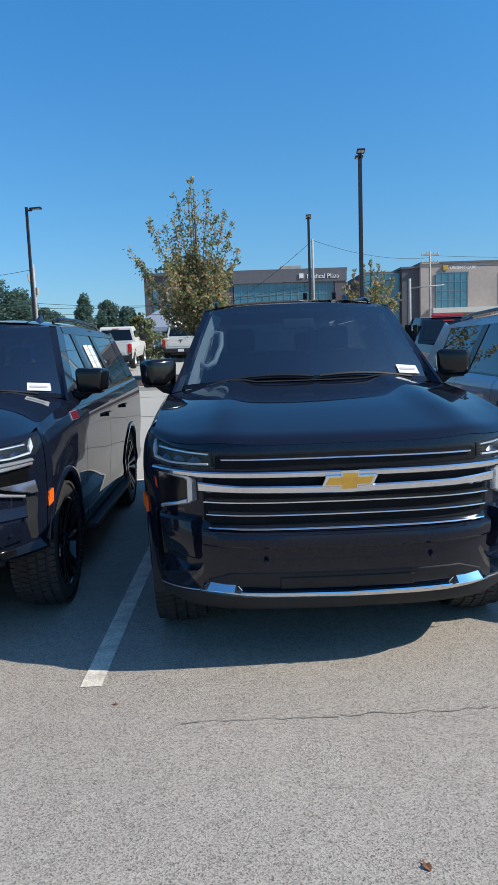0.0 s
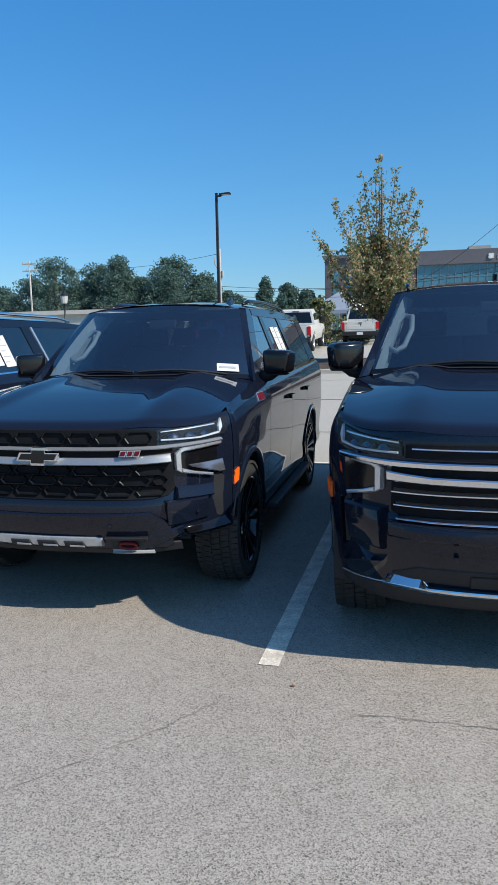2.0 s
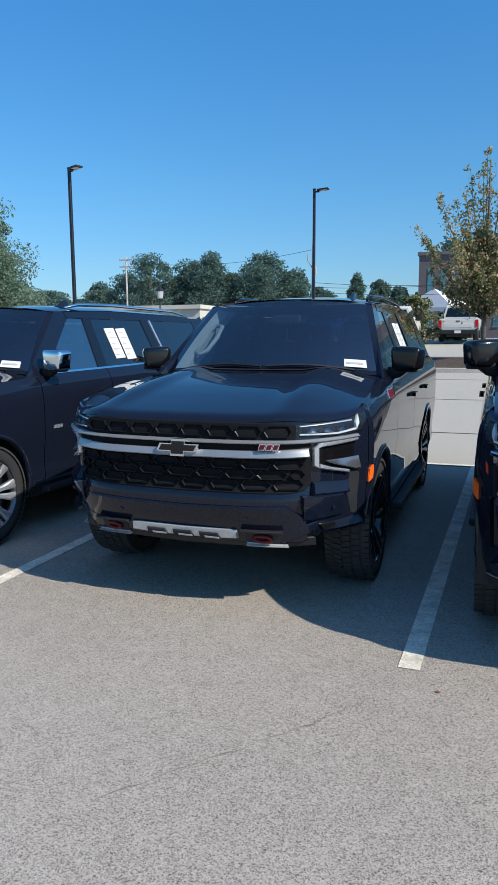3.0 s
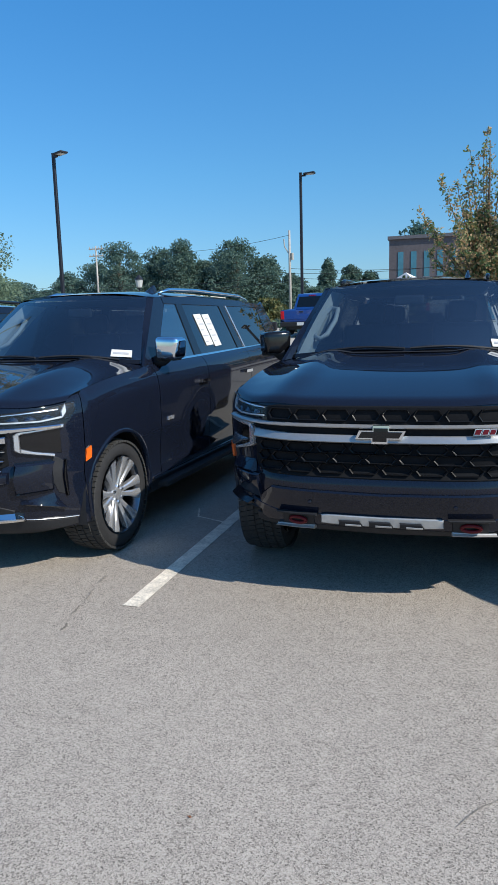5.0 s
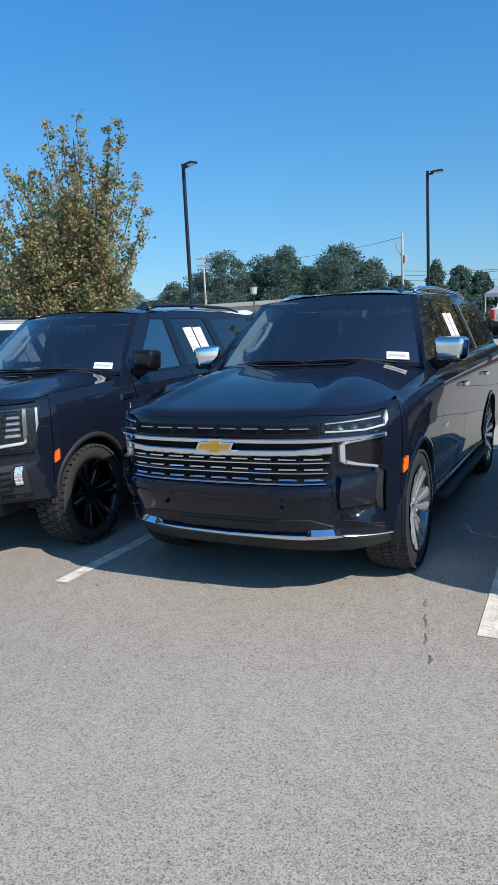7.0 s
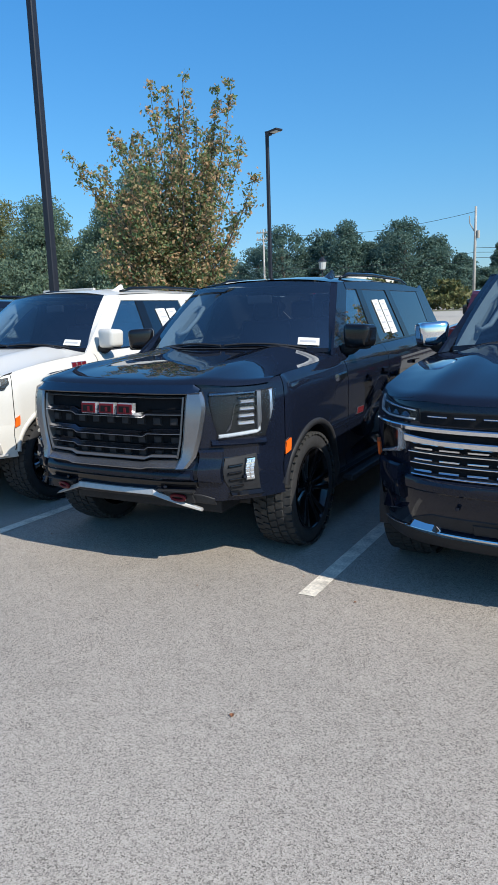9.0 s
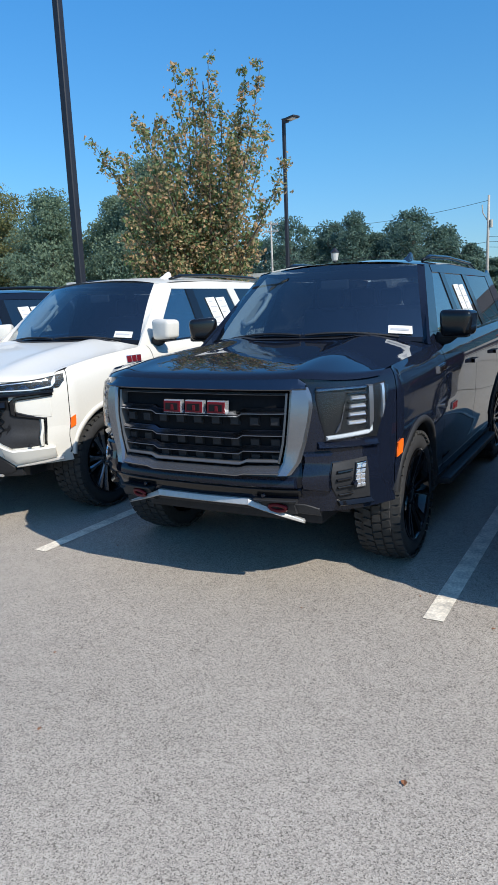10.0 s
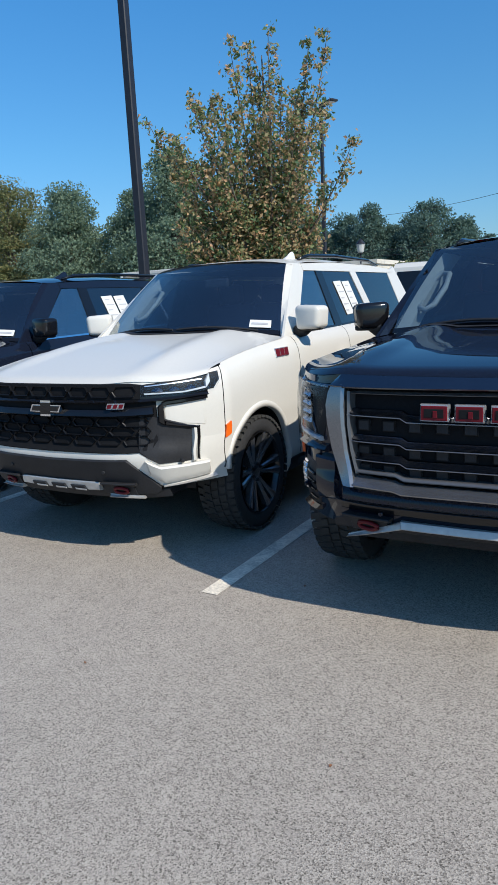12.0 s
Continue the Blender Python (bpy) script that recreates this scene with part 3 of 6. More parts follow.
def front_chrome(car, body, bright):
    """Wide grille with chrome bars and a gold emblem."""
    f = body.at
    put("grille_backing", f, both([(0.0, 0.748), (0.6, 0.748), (0.71, 0.79)]), both([(0.0, 1.03), (0.71, 1.03)]), -0.02, 0.006, GRILLE_DEPTH, car)
    put("upper_backing", f, both([(0.0, 1.03), (0.64, 1.04)]), both([(0.0, 1.112), (0.61, 1.108), (0.64, 1.1)]), -0.02, 0.008, GRILLE_DEPTH, car)
    put("chrome_bar", f, both([(0.0, 0.995), (0.7, 1.0), (1.05, 1.012)]), both([(0.0, 1.026), (0.7, 1.03), (1.05, 1.032)]), 0.0, 0.04, CHROME, car, "long chrome bar above the emblem", tilt=-0.004)
    put("chrome_bar", f, both([(0.0, 0.92), (0.5, 0.93), (0.71, 0.936)]), both([(0.0, 0.958), (0.5, 0.966), (0.71, 0.982)]), 0.0, 0.046, CHROME, car, "wide chrome bar across the grille", tilt=-0.004)
    for k in range(3):
        z = 0.9 - 0.06 * k
        e = 0.695 - 0.012 * k
        put("grille_bar", f, both([(0.0, z - 0.03), (e, z - 0.026)]), both([(0.0, z - 0.004), (e, z)]), 0.0, 0.014, GLOSS_BLACK, car)
        put("trim_line", f, both([(0.0, z - 0.024), (e, z - 0.02)]), both([(0.0, z - 0.016), (e, z - 0.013)]), 0.006, 0.028, CHROME, car, bevel=0.002)
        if bright:
            for q in range(9):
                s = -0.6 + 0.15 * q
                put("grille_link", f, [(s - 0.056, z - 0.001), (s + 0.056, z - 0.001)], [(s - 0.056, z + 0.01), (s + 0.056, z + 0.01)], 0.004, 0.026, CHROME, car, bevel=0.003)
    n = 8 if bright else 1
    for q in range(n):
        s = -0.525 + 0.15 * q
        a, b = (s - 0.056, s + 0.056) if bright else (-0.6, 0.6)
        put("trim_line", f, [(a, 1.08), (b, 1.08)], [(a, 1.088), (b, 1.088)], 0.004, 0.022, CHROME, car, bevel=0.002, tilt=-0.002)
    badge = part("emblem", emblem(bmesh.new(), f, 0.0, 0.98, 0.262, 0.094, 0.03, 0.058), CHROME, car, "chrome-edged gold cross emblem")
    part("emblem_face", emblem(bmesh.new(), f, 0.0, 0.98, 0.226, 0.072, 0.055, 0.062), GOLD, badge)
    put("lower_bumper", f, both([(0.0, 0.432), (0.52, 0.45), (0.7, 0.47)]), both([(0.0, 0.53), (0.56, 0.535), (0.7, 0.49)]), -0.02, 0.006, PLASTIC, car)
    put("lower_intake", f, both([(0.0, 0.438), (0.33, 0.44)]), both([(0.0, 0.505), (0.33, 0.505)]), 0.0, 0.013, PLASTIC, car, bevel=0.004)
    lip = put("bumper_lip", f, both([(0.0, 0.382), (0.5, 0.394), (0.74, 0.414)]), both([(0.0, 0.416), (0.5, 0.428), (0.74, 0.434)]), 0.0, 0.034, CHROME, car, "chrome lip along the lower bumper", tilt=-0.004)
    put("lower_valance", f, both([(0.0, 0.3), (0.8, 0.31), (1.12, 0.33)]), both([(0.0, 0.378), (0.74, 0.408), (1.12, 0.384)]), -0.02, 0.006, PLASTIC, car, "plain black plastic valance")
    put("bumper_crease", f, both([(0.0, 0.66), (0.74, 0.675)]), both([(0.0, 0.742), (0.72, 0.752)]), 0.0, 0.018, body.paint, car, tilt=-0.01, bevel=0.012)
    for sign in (-1, 1):
        g = lambda s, z, d: body.at(sign * s, z, d)
        put("lip_end", g, [(0.52, 0.424), (0.735, 0.43)], [(0.52, 0.43), (0.552, 0.472), (0.69, 0.472), (0.735, 0.436)], 0.0, 0.042, CHROME, lip, tilt=0.038)
        put("air_slot", g, [(0.985, 0.68), (1.025, 0.575), (1.07, 0.56)], [(0.985, 0.82), (1.025, 0.82), (1.07, 0.79)], -0.01, 0.003, PLASTIC, car)
        put("slot_edge", g, [(1.07, 0.55), (1.09, 0.55)], [(1.07, 0.8), (1.09, 0.8)], 0.0, 0.016, GLOSS_BLACK, car)
        headlamp_low(car, body, sign, SATIN, GLOSS_BLACK, -0.03, -0.022)
        put("corner_facet", g, [(0.75, 0.536), (1.045, 0.472)], [(0.75, 0.548), (0.99, 0.588), (1.045, 0.49)], 0.0, 0.036, body.paint, car, tilt=0.034)
        put("bumper_fold", g, [(0.74, 0.6), (1.0, 0.61)], [(0.74, 0.8), (0.99, 0.8)], 0.0, 0.03, body.paint, car, tilt=-0.022, bevel=0.012)
        put("valance_edge", g, [(0.745, 0.412), (1.13, 0.384)], [(0.745, 0.419), (1.13, 0.392)], 0.0, 0.01, SATIN, car, bevel=0.002)


def honeycomb(car, f, s_max, z0, z1, rows, d, n=9):
    h = (z1 - z0) / rows
    w = 2 * s_max / n
    for r in range(rows):
        for k in range(n + (r % 2)):
            s = -s_max + (k + 0.5 * (1 - r % 2)) * w
            a, b = max(s - w * 0.46, -s_max), min(s + w * 0.46, s_max)
            z = z0 + r * h
            if b - a < 0.06:
                continue
            c = 0.2 * w
            ring = [(a, z + h * 0.5), (a + c * 0.6, z + h * 0.06), (b - c * 0.6, z + h * 0.06), (b, z + h * 0.5), (b - c * 0.6, z + h * 0.94), (a + c * 0.6, z + h * 0.94)]
            m_s, m_z = (a + b) / 2, z + h / 2
            bm = bmesh.new()
            rows_v = []
            for q_s, q_z in ring + ring[:1]:
                i_s, i_z = m_s + (q_s - m_s) * 0.93, m_z + (q_z - m_z) * 0.86
                rows_v.append([f(q_s, q_z, 0.0), f(q_s, q_z, d), f(i_s, i_z, d - 0.004), f(i_s, i_z, 0.0)])
            grid(bm, rows_v)
            part("grille_cell", bm, CELL, car)


def badge_bars(car, name, f, s0, z0, w, h, d, mat, edge=None, label=""):
    """A trim badge as plain slanted shapes."""
    holder = new(name)
    holder.parent = car
    if label:
        tagged(holder, label)
    for k in range(3):
        a = s0 - w / 2 + k * w / 3
        lean = h * 0.35
        for grow, dd, m in ((0.004, 0.0, edge), (0.0, 0.003, mat)):
            if m is None:
                continue
            bm = bmesh.new()
            corners = ((a + 0.004 - grow, -h / 2 - grow), (a + w / 3 - 0.007 + grow, -h / 2 - grow), (a + w / 3 - 0.007 + grow + lean, h / 2 + grow), (a + 0.004 - grow + lean, h / 2 + grow))
            rows_v = [[f(s, z0 + z, d - 0.006) for s, z in corners], [f(s, z0 + z, d + dd) for s, z in corners]]
            vs = grid(bm, rows_v, close=True)
            bm.faces.new(vs[1])
            part("mark" if m == mat else "mark_edge", bm, m, holder)
    return holder


def tow_hook(car, body, s, z):
    f = body.at
    bm = bmesh.new()
    pts = [f(s + 0.05 * math.cos(a), z + 0.02 * math.sin(a), 0.032 + 0.006 * math.cos(a)) for a in [k * 2 * math.pi / 14 for k in range(15)]]
    tube(bm, pts, 0.011, 6, cap=False)
    part("tow_hook", bm, RED, car, "red painted steel tow hook", smooth=True)
    put("hook_recess", f, [(s - 0.1, z - 0.04), (s + 0.1, z - 0.04)], [(s - 0.1, z + 0.05), (s + 0.1, z + 0.05)], -0.03, 0.024, PLASTIC, car)
    put("recess_brow", f, [(s - 0.12, z + 0.04), (s + 0.12, z + 0.04)], [(s - 0.12, z + 0.055), (s + 0.12, z + 0.055)], -0.02, 0.055, PLASTIC, car)


def front_trail(car, body, paint, two_tone):
    """Black honeycomb grille, satin bar, skid plate and red hooks."""
    f = body.at
    dark = PLASTIC
    low = 0.726 if two_tone else 0.75
    put("grille_backing", f, both([(0.0, low - 0.006), (0.66, low), (0.74, low + 0.015), (0.775, 0.8)]), both([(0.0, 1.05), (0.775, 1.05)]), -0.02, 0.008, GRILLE_DEPTH, car)
    put("upper_backing", f, both([(0.0, 1.04), (0.68, 1.05)]), both([(0.0, 1.15), (0.6, 1.15), (0.68, 1.14)]), -0.02, 0.01, GRILLE_DEPTH, car)
    honeycomb(car, f, 0.73, 0.77, 0.945, 3, 0.026, 8)
    honeycomb(car, f, 0.66, 1.066, 1.138, 1, 0.026, 8)
    bar = GLOSS_BLACK if two_tone else CHAMPAGNE
    put("grille_bar", f, both([(0.0, 0.948), (0.5, 0.952), (0.755, 0.96)]), both([(0.0, 0.99), (0.5, 0.994), (0.755, 1.008)]), 0.0, 0.045, bar, car, "dark satin bar across the grille", tilt=0.014)
    put("upper_bar", f, both([(0.0, 1.03), (0.7, 1.036), (1.11, 1.052)]), both([(0.0, 1.05), (0.7, 1.054), (1.11, 1.066)]), 0.0, 0.038, bar, car, tilt=0.012)
    b = part("emblem", emblem(bmesh.new(), f, 0.0, 1.0, 0.27, 0.1, 0.03, 0.056), CHROME, car, "black cross emblem with a chrome edge")
    part("emblem_face", emblem(bmesh.new(), f, 0.0, 1.0, 0.238, 0.074, 0.054, 0.061), GLOSS_BLACK, b)
    badge_bars(car, "grille_badge", f, 0.53, 1.02, 0.11, 0.026, 0.05, RED, SATIN, "small red trim badge on the grille")
    for sign in (-1, 1):
        g = lambda s, z, d: body.at(sign * s, z, d)
        headlamp_low(car, body, sign, SATIN if not two_tone else GLOSS_BLACK, GLOSS_BLACK if not two_tone else paint)
        if two_tone:
            put("bumper_insert", g, [(0.66, 0.728), (0.776, 0.648), (0.99, 0.65)], [(0.66, 0.96), (0.775, 0.94), (0.98, 0.872), (0.99, 0.86)], -0.006, 0.009, dark, car)
            put("lamp_surround", g, [(0.668, 1.048), (1.12, 1.055)], [(0.668, 1.075), (1.12, 1.08)], -0.006, 0.008, GLOSS_BLACK, car)
            put("insert_edge", g, [(0.99, 0.645), (1.02, 0.645)], [(0.99, 0.868), (1.02, 0.868)], 0.0, 0.024, paint, car)
            put("edge_slot", g, [(1.022, 0.66), (1.05, 0.645)], [(1.022, 0.866), (1.05, 0.862)], -0.004, 0.006, GLOSS_BLACK, car)
            put("lower_facet", g, [(0.76, 0.494), (1.16, 0.52)], [(0.76, 0.508), (0.85, 0.515), (1.15, 0.542)], 0.0, 0.03, SKID, car, tilt=0.02)
            put("bumper_fold", g, [(0.7, 0.58), (0.78, 0.52), (1.13, 0.55)], [(0.7, 0.68), (0.78, 0.636), (1.1, 0.64)], 0.0, 0.03, paint, car, tilt=-0.02, bevel=0.012)
        else:
            put("air_slot", g, [(1.05, 0.7), (1.085, 0.59), (1.15, 0.57)], [(1.05, 0.86), (1.1, 0.86), (1.15, 0.83)], -0.01, 0.002, PLASTIC, car)
            put("spear", g, [(0.87, 0.922), (1.08, 0.862), (1.13, 0.862)], [(0.87, 0.93), (1.13, 0.935)], 0.0, 0.03, FRAME, car, tilt=0.02)
            put("bumper_shelf", g, [(0.78, 0.742), (1.04, 0.735)], [(0.78, 0.812), (1.05, 0.8)], 0.0, 0.04, paint, car, tilt=0.025, bevel=0.01)
            put("bumper_fold", g, [(0.72, 0.58), (1.03, 0.6)], [(0.7, 0.74), (1.0, 0.74)], 0.0, 0.02, paint, car, tilt=-0.018, bevel=0.012)
            put("lower_wing", g, [(0.83, 0.525), (1.16, 0.53)], [(0.83, 0.555), (1.16, 0.58)], 0.0, 0.05, GLOSS_BLACK, car, tilt=0.04)
        tow_hook(car, body, sign * 0.48, 0.475)
        put("hook_plate", g, [(0.38, 0.422), (0.62, 0.42)], [(0.38, 0.445), (0.62, 0.436)], 0.0, 0.05, SKID, car, tilt=0.02)
    rim = 0.675 if two_tone else 0.665
    put("valance", f, both([(0.0, 0.44), (0.7, 0.44), (0.75, 0.46)]), both([(0.0, rim), (0.58, rim + 0.012), (0.75, 0.5)] if two_tone else [(0.0, rim), (0.64, rim + 0.015), (0.75, 0.6)]), -0.02, 0.016, dark if two_tone else paint, car, "angular lower bumper panel", bevel=0.01)
    if not two_tone:
        put("valance_wing", f, both([(0.0, 0.44), (0.6, 0.44), (0.82, 0.53)]), both([(0.0, 0.53), (0.6, 0.53), (0.83, 0.585)]), -0.02, 0.02, paint, car, bevel=0.01)
    put("lower_valance", f, both([(0.0, 0.4), (0.8, 0.42)]), both([(0.0, 0.46), (0.8, 0.48)]), -0.02, 0.01, dark, car)
    skid = put("skid_plate", f, both([(0.0, 0.462), (0.2, 0.462), (0.34, 0.472)]), both([(0.0, 0.522), (0.3, 0.526), (0.34, 0.522)]), 0.0, 0.05, SKID, car, "silver skid plate with three slots", tilt=0.016)
    for k in (-1, 0, 1):
        put("slot", f, [(k * 0.17 - 0.068, 0.46), (k * 0.17 + 0.068, 0.46)], [(k * 0.17 - 0.068, 0.497), (k * 0.17 + 0.05, 0.497), (k * 0.17 + 0.068, 0.47)], 0.03, 0.055, PLASTIC, skid)
        put("slot_floor", f, [(k * 0.17 - 0.03, 0.463), (k * 0.17 + 0.06, 0.463)], [(k * 0.17 - 0.03, 0.476), (k * 0.17 + 0.06, 0.474)], 0.05, 0.06, SKID, skid, bevel=0.002)
    part("under_tray", boxed(-0.62, 0.62, 0.42, 0.62, 0.36, 0.46, bevel=0.02), PLASTIC, car)


def front_upright(car, body):
    """Tall framed grille with stepped bars and C-shaped lamps."""
    f = body.at
    put("grille_backing", f, both([(0.0, 0.74), (0.5, 0.74), (0.6, 0.82)]), both([(0.0, 1.22), (0.6, 1.22)]), -0.04, 0.002, GRILLE_DEPTH, car)
    frame = put("grille_frame", f, both([(0.0, 1.186), (0.56, 1.186), (0.64, 1.19)]), both([(0.0, 1.236), (0.6, 1.244), (0.64, 1.215)]), 0.0, 0.075, DARK_CHROME, car, "satin chrome grille frame", tilt=0.035)
    for sign in (-1, 1):
        g = lambda s, z, d: body.at(sign * s, z, d)
        bm = bmesh.new()
        grid(bm, [[g(a, z, 0.0), g(a, z, 0.06), g(a + 0.012, z, 0.072), g(b - 0.02, z, 0.066), g(b, z, 0.045), g(b, z, 0.0)] for z, a, b in ((0.735, 0.5, 0.575), (0.8, 0.522, 0.612), (0.9, 0.542, 0.642), (1.02, 0.556, 0.668), (1.1, 0.562, 0.678), (1.16, 0.562, 0.668), (1.2, 0.562, 0.648))])
        weighted(part("upright", bm, FRAME, frame), 30)
        bm = bmesh.new()
        grid(bm, [[g(a - 0.024, z, 0.0), g(a - 0.024, z, 0.05), g(a - 0.012, z, 0.056), g(a - 0.012, z, 0.0)] for z, a in ((0.79, 0.518), (0.9, 0.542), (1.02, 0.556), (1.17, 0.562))])
        weighted(part("inner_lip", bm, GREY_TRIM, frame), 30)
    put("lower_rail", f, both([(0.0, 0.722), (0.28, 0.722), (0.32, 0.732), (0.575, 0.74)]), both([(0.0, 0.76), (0.28, 0.76), (0.32, 0.772), (0.53, 0.785)]), 0.0, 0.07, FRAME, frame, tilt=0.03)
    put("inner_lip", f, both([(0.0, 0.775), (0.28, 0.775), (0.32, 0.79), (0.5, 0.795)]), both([(0.0, 0.79), (0.28, 0.79), (0.32, 0.806), (0.505, 0.81)]), 0.0, 0.06, GREY_TRIM, frame)
    for k, z in enumerate((1.075, 0.955, 0.868)):
        e = 0.552 - 0.014 * k
        h = 0.013
        dip = [(0.0, z - 0.018), (0.27, z - 0.018), (0.3, z), (e, z + 0.004)]
        put("grille_bar", f, both([(s, q - h) for s, q in dip]), both([(s, q + h) for s, q in dip]), 0.0, 0.05, DARK_CHROME, car, tilt=0.02)
        put("trim_line", f, both([(s, q - h - 0.006) for s, q in dip]), both([(s, q - h - 0.001) for s, q in dip]), 0.0, 0.052, FRAME, car, bevel=0.002)
        for q in range(9):
            s = -0.48 + 0.12 * q
            put("grille_rib", f, [(s - 0.03, z - 0.085), (s + 0.03, z - 0.085)], [(s - 0.03, z - 0.035), (s + 0.03, z - 0.035)], -0.02, 0.02, PLASTIC, car)
    put("grille_bar", f, both([(0.0, 1.158), (0.55, 1.158)]), both([(0.0, 1.17), (0.55, 1.17)]), 0.0, 0.04, GREY_TRIM, car, tilt=0.01)
    plate_thing = new("grille_badge")
    plate_thing.parent = car
    tagged(plate_thing, "three dark red blocks edged in chrome")
    for k in range(3):
        a = -0.215 + 0.147 * k
        put("mark_edge", f, [(a + 0.006, 1.052), (a + 0.13, 1.052)], [(a + 0.006, 1.126), (a + 0.13, 1.126)], 0.03, 0.06, SATIN, plate_thing)
        put("mark", f, [(a + 0.012, 1.058), (a + 0.124, 1.058)], [(a + 0.012, 1.12), (a + 0.124, 1.12)], 0.058, 0.067, RED, plate_thing, bevel=0.003)
        put("mark_gap", f, [(a + 0.026, 1.07), (a + 0.11, 1.07)], [(a + 0.026, 1.108), (a + 0.11, 1.108)], 0.06, 0.07, GRILLE_DEPTH, plate_thing, bevel=0.002)
        put("mark_bar", f, [(a + 0.064, 1.07), (a + 0.084, 1.07)], [(a + 0.064, 1.1), (a + 0.084, 1.1)], 0.06, 0.073, RED, plate_thing, bevel=0.002)
    for sign in (-1, 1):
        g = lambda s, z, d: body.at(sign * s, z, d)
        lamp = put("headlight", g, [(0.69, 1.13), (0.75, 0.912), (1.07, 0.895), (1.15, 1.1)], [(0.69, 1.195), (0.75, 1.19), (1.07, 1.19), (1.15, 1.2)], -0.006, 0.004, LAMP_DARK, car)
        put("light_strip", g, [(0.69, 1.168), (1.0, 1.172)], [(0.69, 1.188), (1.0, 1.188)], 0.0, 0.02, DARK_CHROME, lamp)
        put("light_strip", g, [(1.0, 0.945), (1.04, 0.99)], [(1.0, 1.188), (1.04, 1.188)], 0.0, 0.024, GREY_TRIM, lamp)
        put("light_strip", g, [(0.75, 0.908), (1.0, 0.925), (1.03, 0.94)], [(0.75, 0.93), (1.0, 0.948), (1.03, 0.975)], 0.0, 0.026, WHITE_LED, lamp)
        put("edge_strip", g, [(1.1, 1.0), (1.13, 1.06)], [(1.1, 1.185), (1.13, 1.19)], 0.0, 0.016, SATIN, lamp)
        for k in range(4):
            z = 0.985 + 0.043 * k
            put("reflector", g, [(0.875 + 0.006 * k, z), (0.99, z)], [(0.875 + 0.006 * k, z + 0.032), (0.99, z + 0.034)], 0.0, 0.022, SATIN, lamp, tilt=0.018)
            put("cell_shade", g, [(0.872, z + 0.032), (0.992, z + 0.034)], [(0.872, z + 0.042), (0.992, z + 0.043)], 0.0, 0.026, GLOSS_BLACK, lamp, bevel=0.002)
        put("inner_fin", g, [(0.8, 0.94), (0.83, 0.96), (0.865, 1.1)], [(0.8, 0.95), (0.83, 1.0), (0.865, 1.13)], 0.0, 0.018, DARK_CHROME, lamp)
        put("lens", g, [(0.7, 1.13), (0.76, 0.915), (1.065, 0.9), (1.145, 1.1)], [(0.7, 1.19), (0.76, 1.19), (1.065, 1.188), (1.145, 1.196)], 0.028, 0.032, LENS, lamp, bevel=0.002)
        put("lamp_brow", g, [(0.7, 0.86), (1.08, 0.855)], [(0.7, 0.9), (1.08, 0.885)], 0.0, 0.03, body.paint, car, tilt=0.02, bevel=0.01)
        put("bumper_fold", g, [(0.62, 0.64), (0.78, 0.62)], [(0.62, 0.84), (0.78, 0.84)], 0.0, 0.024, body.paint, car, tilt=-0.018, bevel=0.012)
        put("fog_pocket", g, [(0.785, 0.64), (0.82, 0.562), (1.035, 0.556)], [(0.785, 0.78), (0.9, 0.79), (1.0, 0.796), (1.035, 0.7)], -0.006, 0.005, PLASTIC, car)
        put("pocket_edge", g, [(0.81, 0.535), (1.05, 0.53)], [(0.81, 0.562), (1.04, 0.556)], 0.0, 0.035, GLOSS_BLACK, car, tilt=0.02)
        for k in range(4):
            z = 0.59 + 0.045 * k
            put("pocket_slat", g, [(0.82, z), (0.91, z + 0.006)], [(0.82, z + 0.012), (0.91, z + 0.018)], 0.0, 0.02, GLOSS_BLACK, car, bevel=0.003)
        fog = put("fog_lamp", g, [(0.925, 0.628), (1.005, 0.628)], [(0.917, 0.774), (0.994, 0.776)], 0.0, 0.02, CHROME, car, "upright fog lamp with chrome cells")
        for k in range(5):
            for q in range(2):
                put("cell", g, [(0.93 + 0.033 * q, 0.635 + 0.027 * k), (0.956 + 0.033 * q, 0.635 + 0.027 * k)], [(0.93 + 0.033 * q, 0.655 + 0.027 * k), (0.956 + 0.033 * q, 0.655 + 0.027 * k)], 0.015, 0.026, SATIN, fog, bevel=0.003)
        tow_hook(car, body, sign * 0.47, 0.53)
        put("hook_plate", g, [(0.3, 0.536), (0.6, 0.437)], [(0.3, 0.574), (0.34, 0.556), (0.6, 0.452)], 0.0, 0.05, SKID, car, tilt=0.02)
    put("bumper_bar", f, both([(0.0, 0.645), (0.6, 0.65)]), both([(0.0, 0.71), (0.6, 0.715)]), 0.0, 0.026, body.paint, car, tilt=0.016, bevel=0.012)
    put("bumper_step", f, both([(0.0, 0.59), (0.36, 0.6), (0.62, 0.6)]), both([(0.0, 0.64), (0.62, 0.645)]), 0.0, 0.012, GLOSS_BLACK, car)
    put("valance", f, both([(0.0, 0.5), (0.5, 0.5), (0.7, 0.47)]), both([(0.0, 0.56), (0.62, 0.55), (0.7, 0.52)]), -0.02, 0.006, PLASTIC, car)
    put("skid_plate", f, both([(0.0, 0.534), (0.31, 0.536)]), both([(0.0, 0.57), (0.31, 0.574)]), 0.0, 0.05, SKID, car, "silver skid plate under the bumper", tilt=0.02)
    part("under_tray", boxed(-0.62, 0.62, 0.34, 0.6, 0.36, 0.46, bevel=0.02), PLASTIC, car)


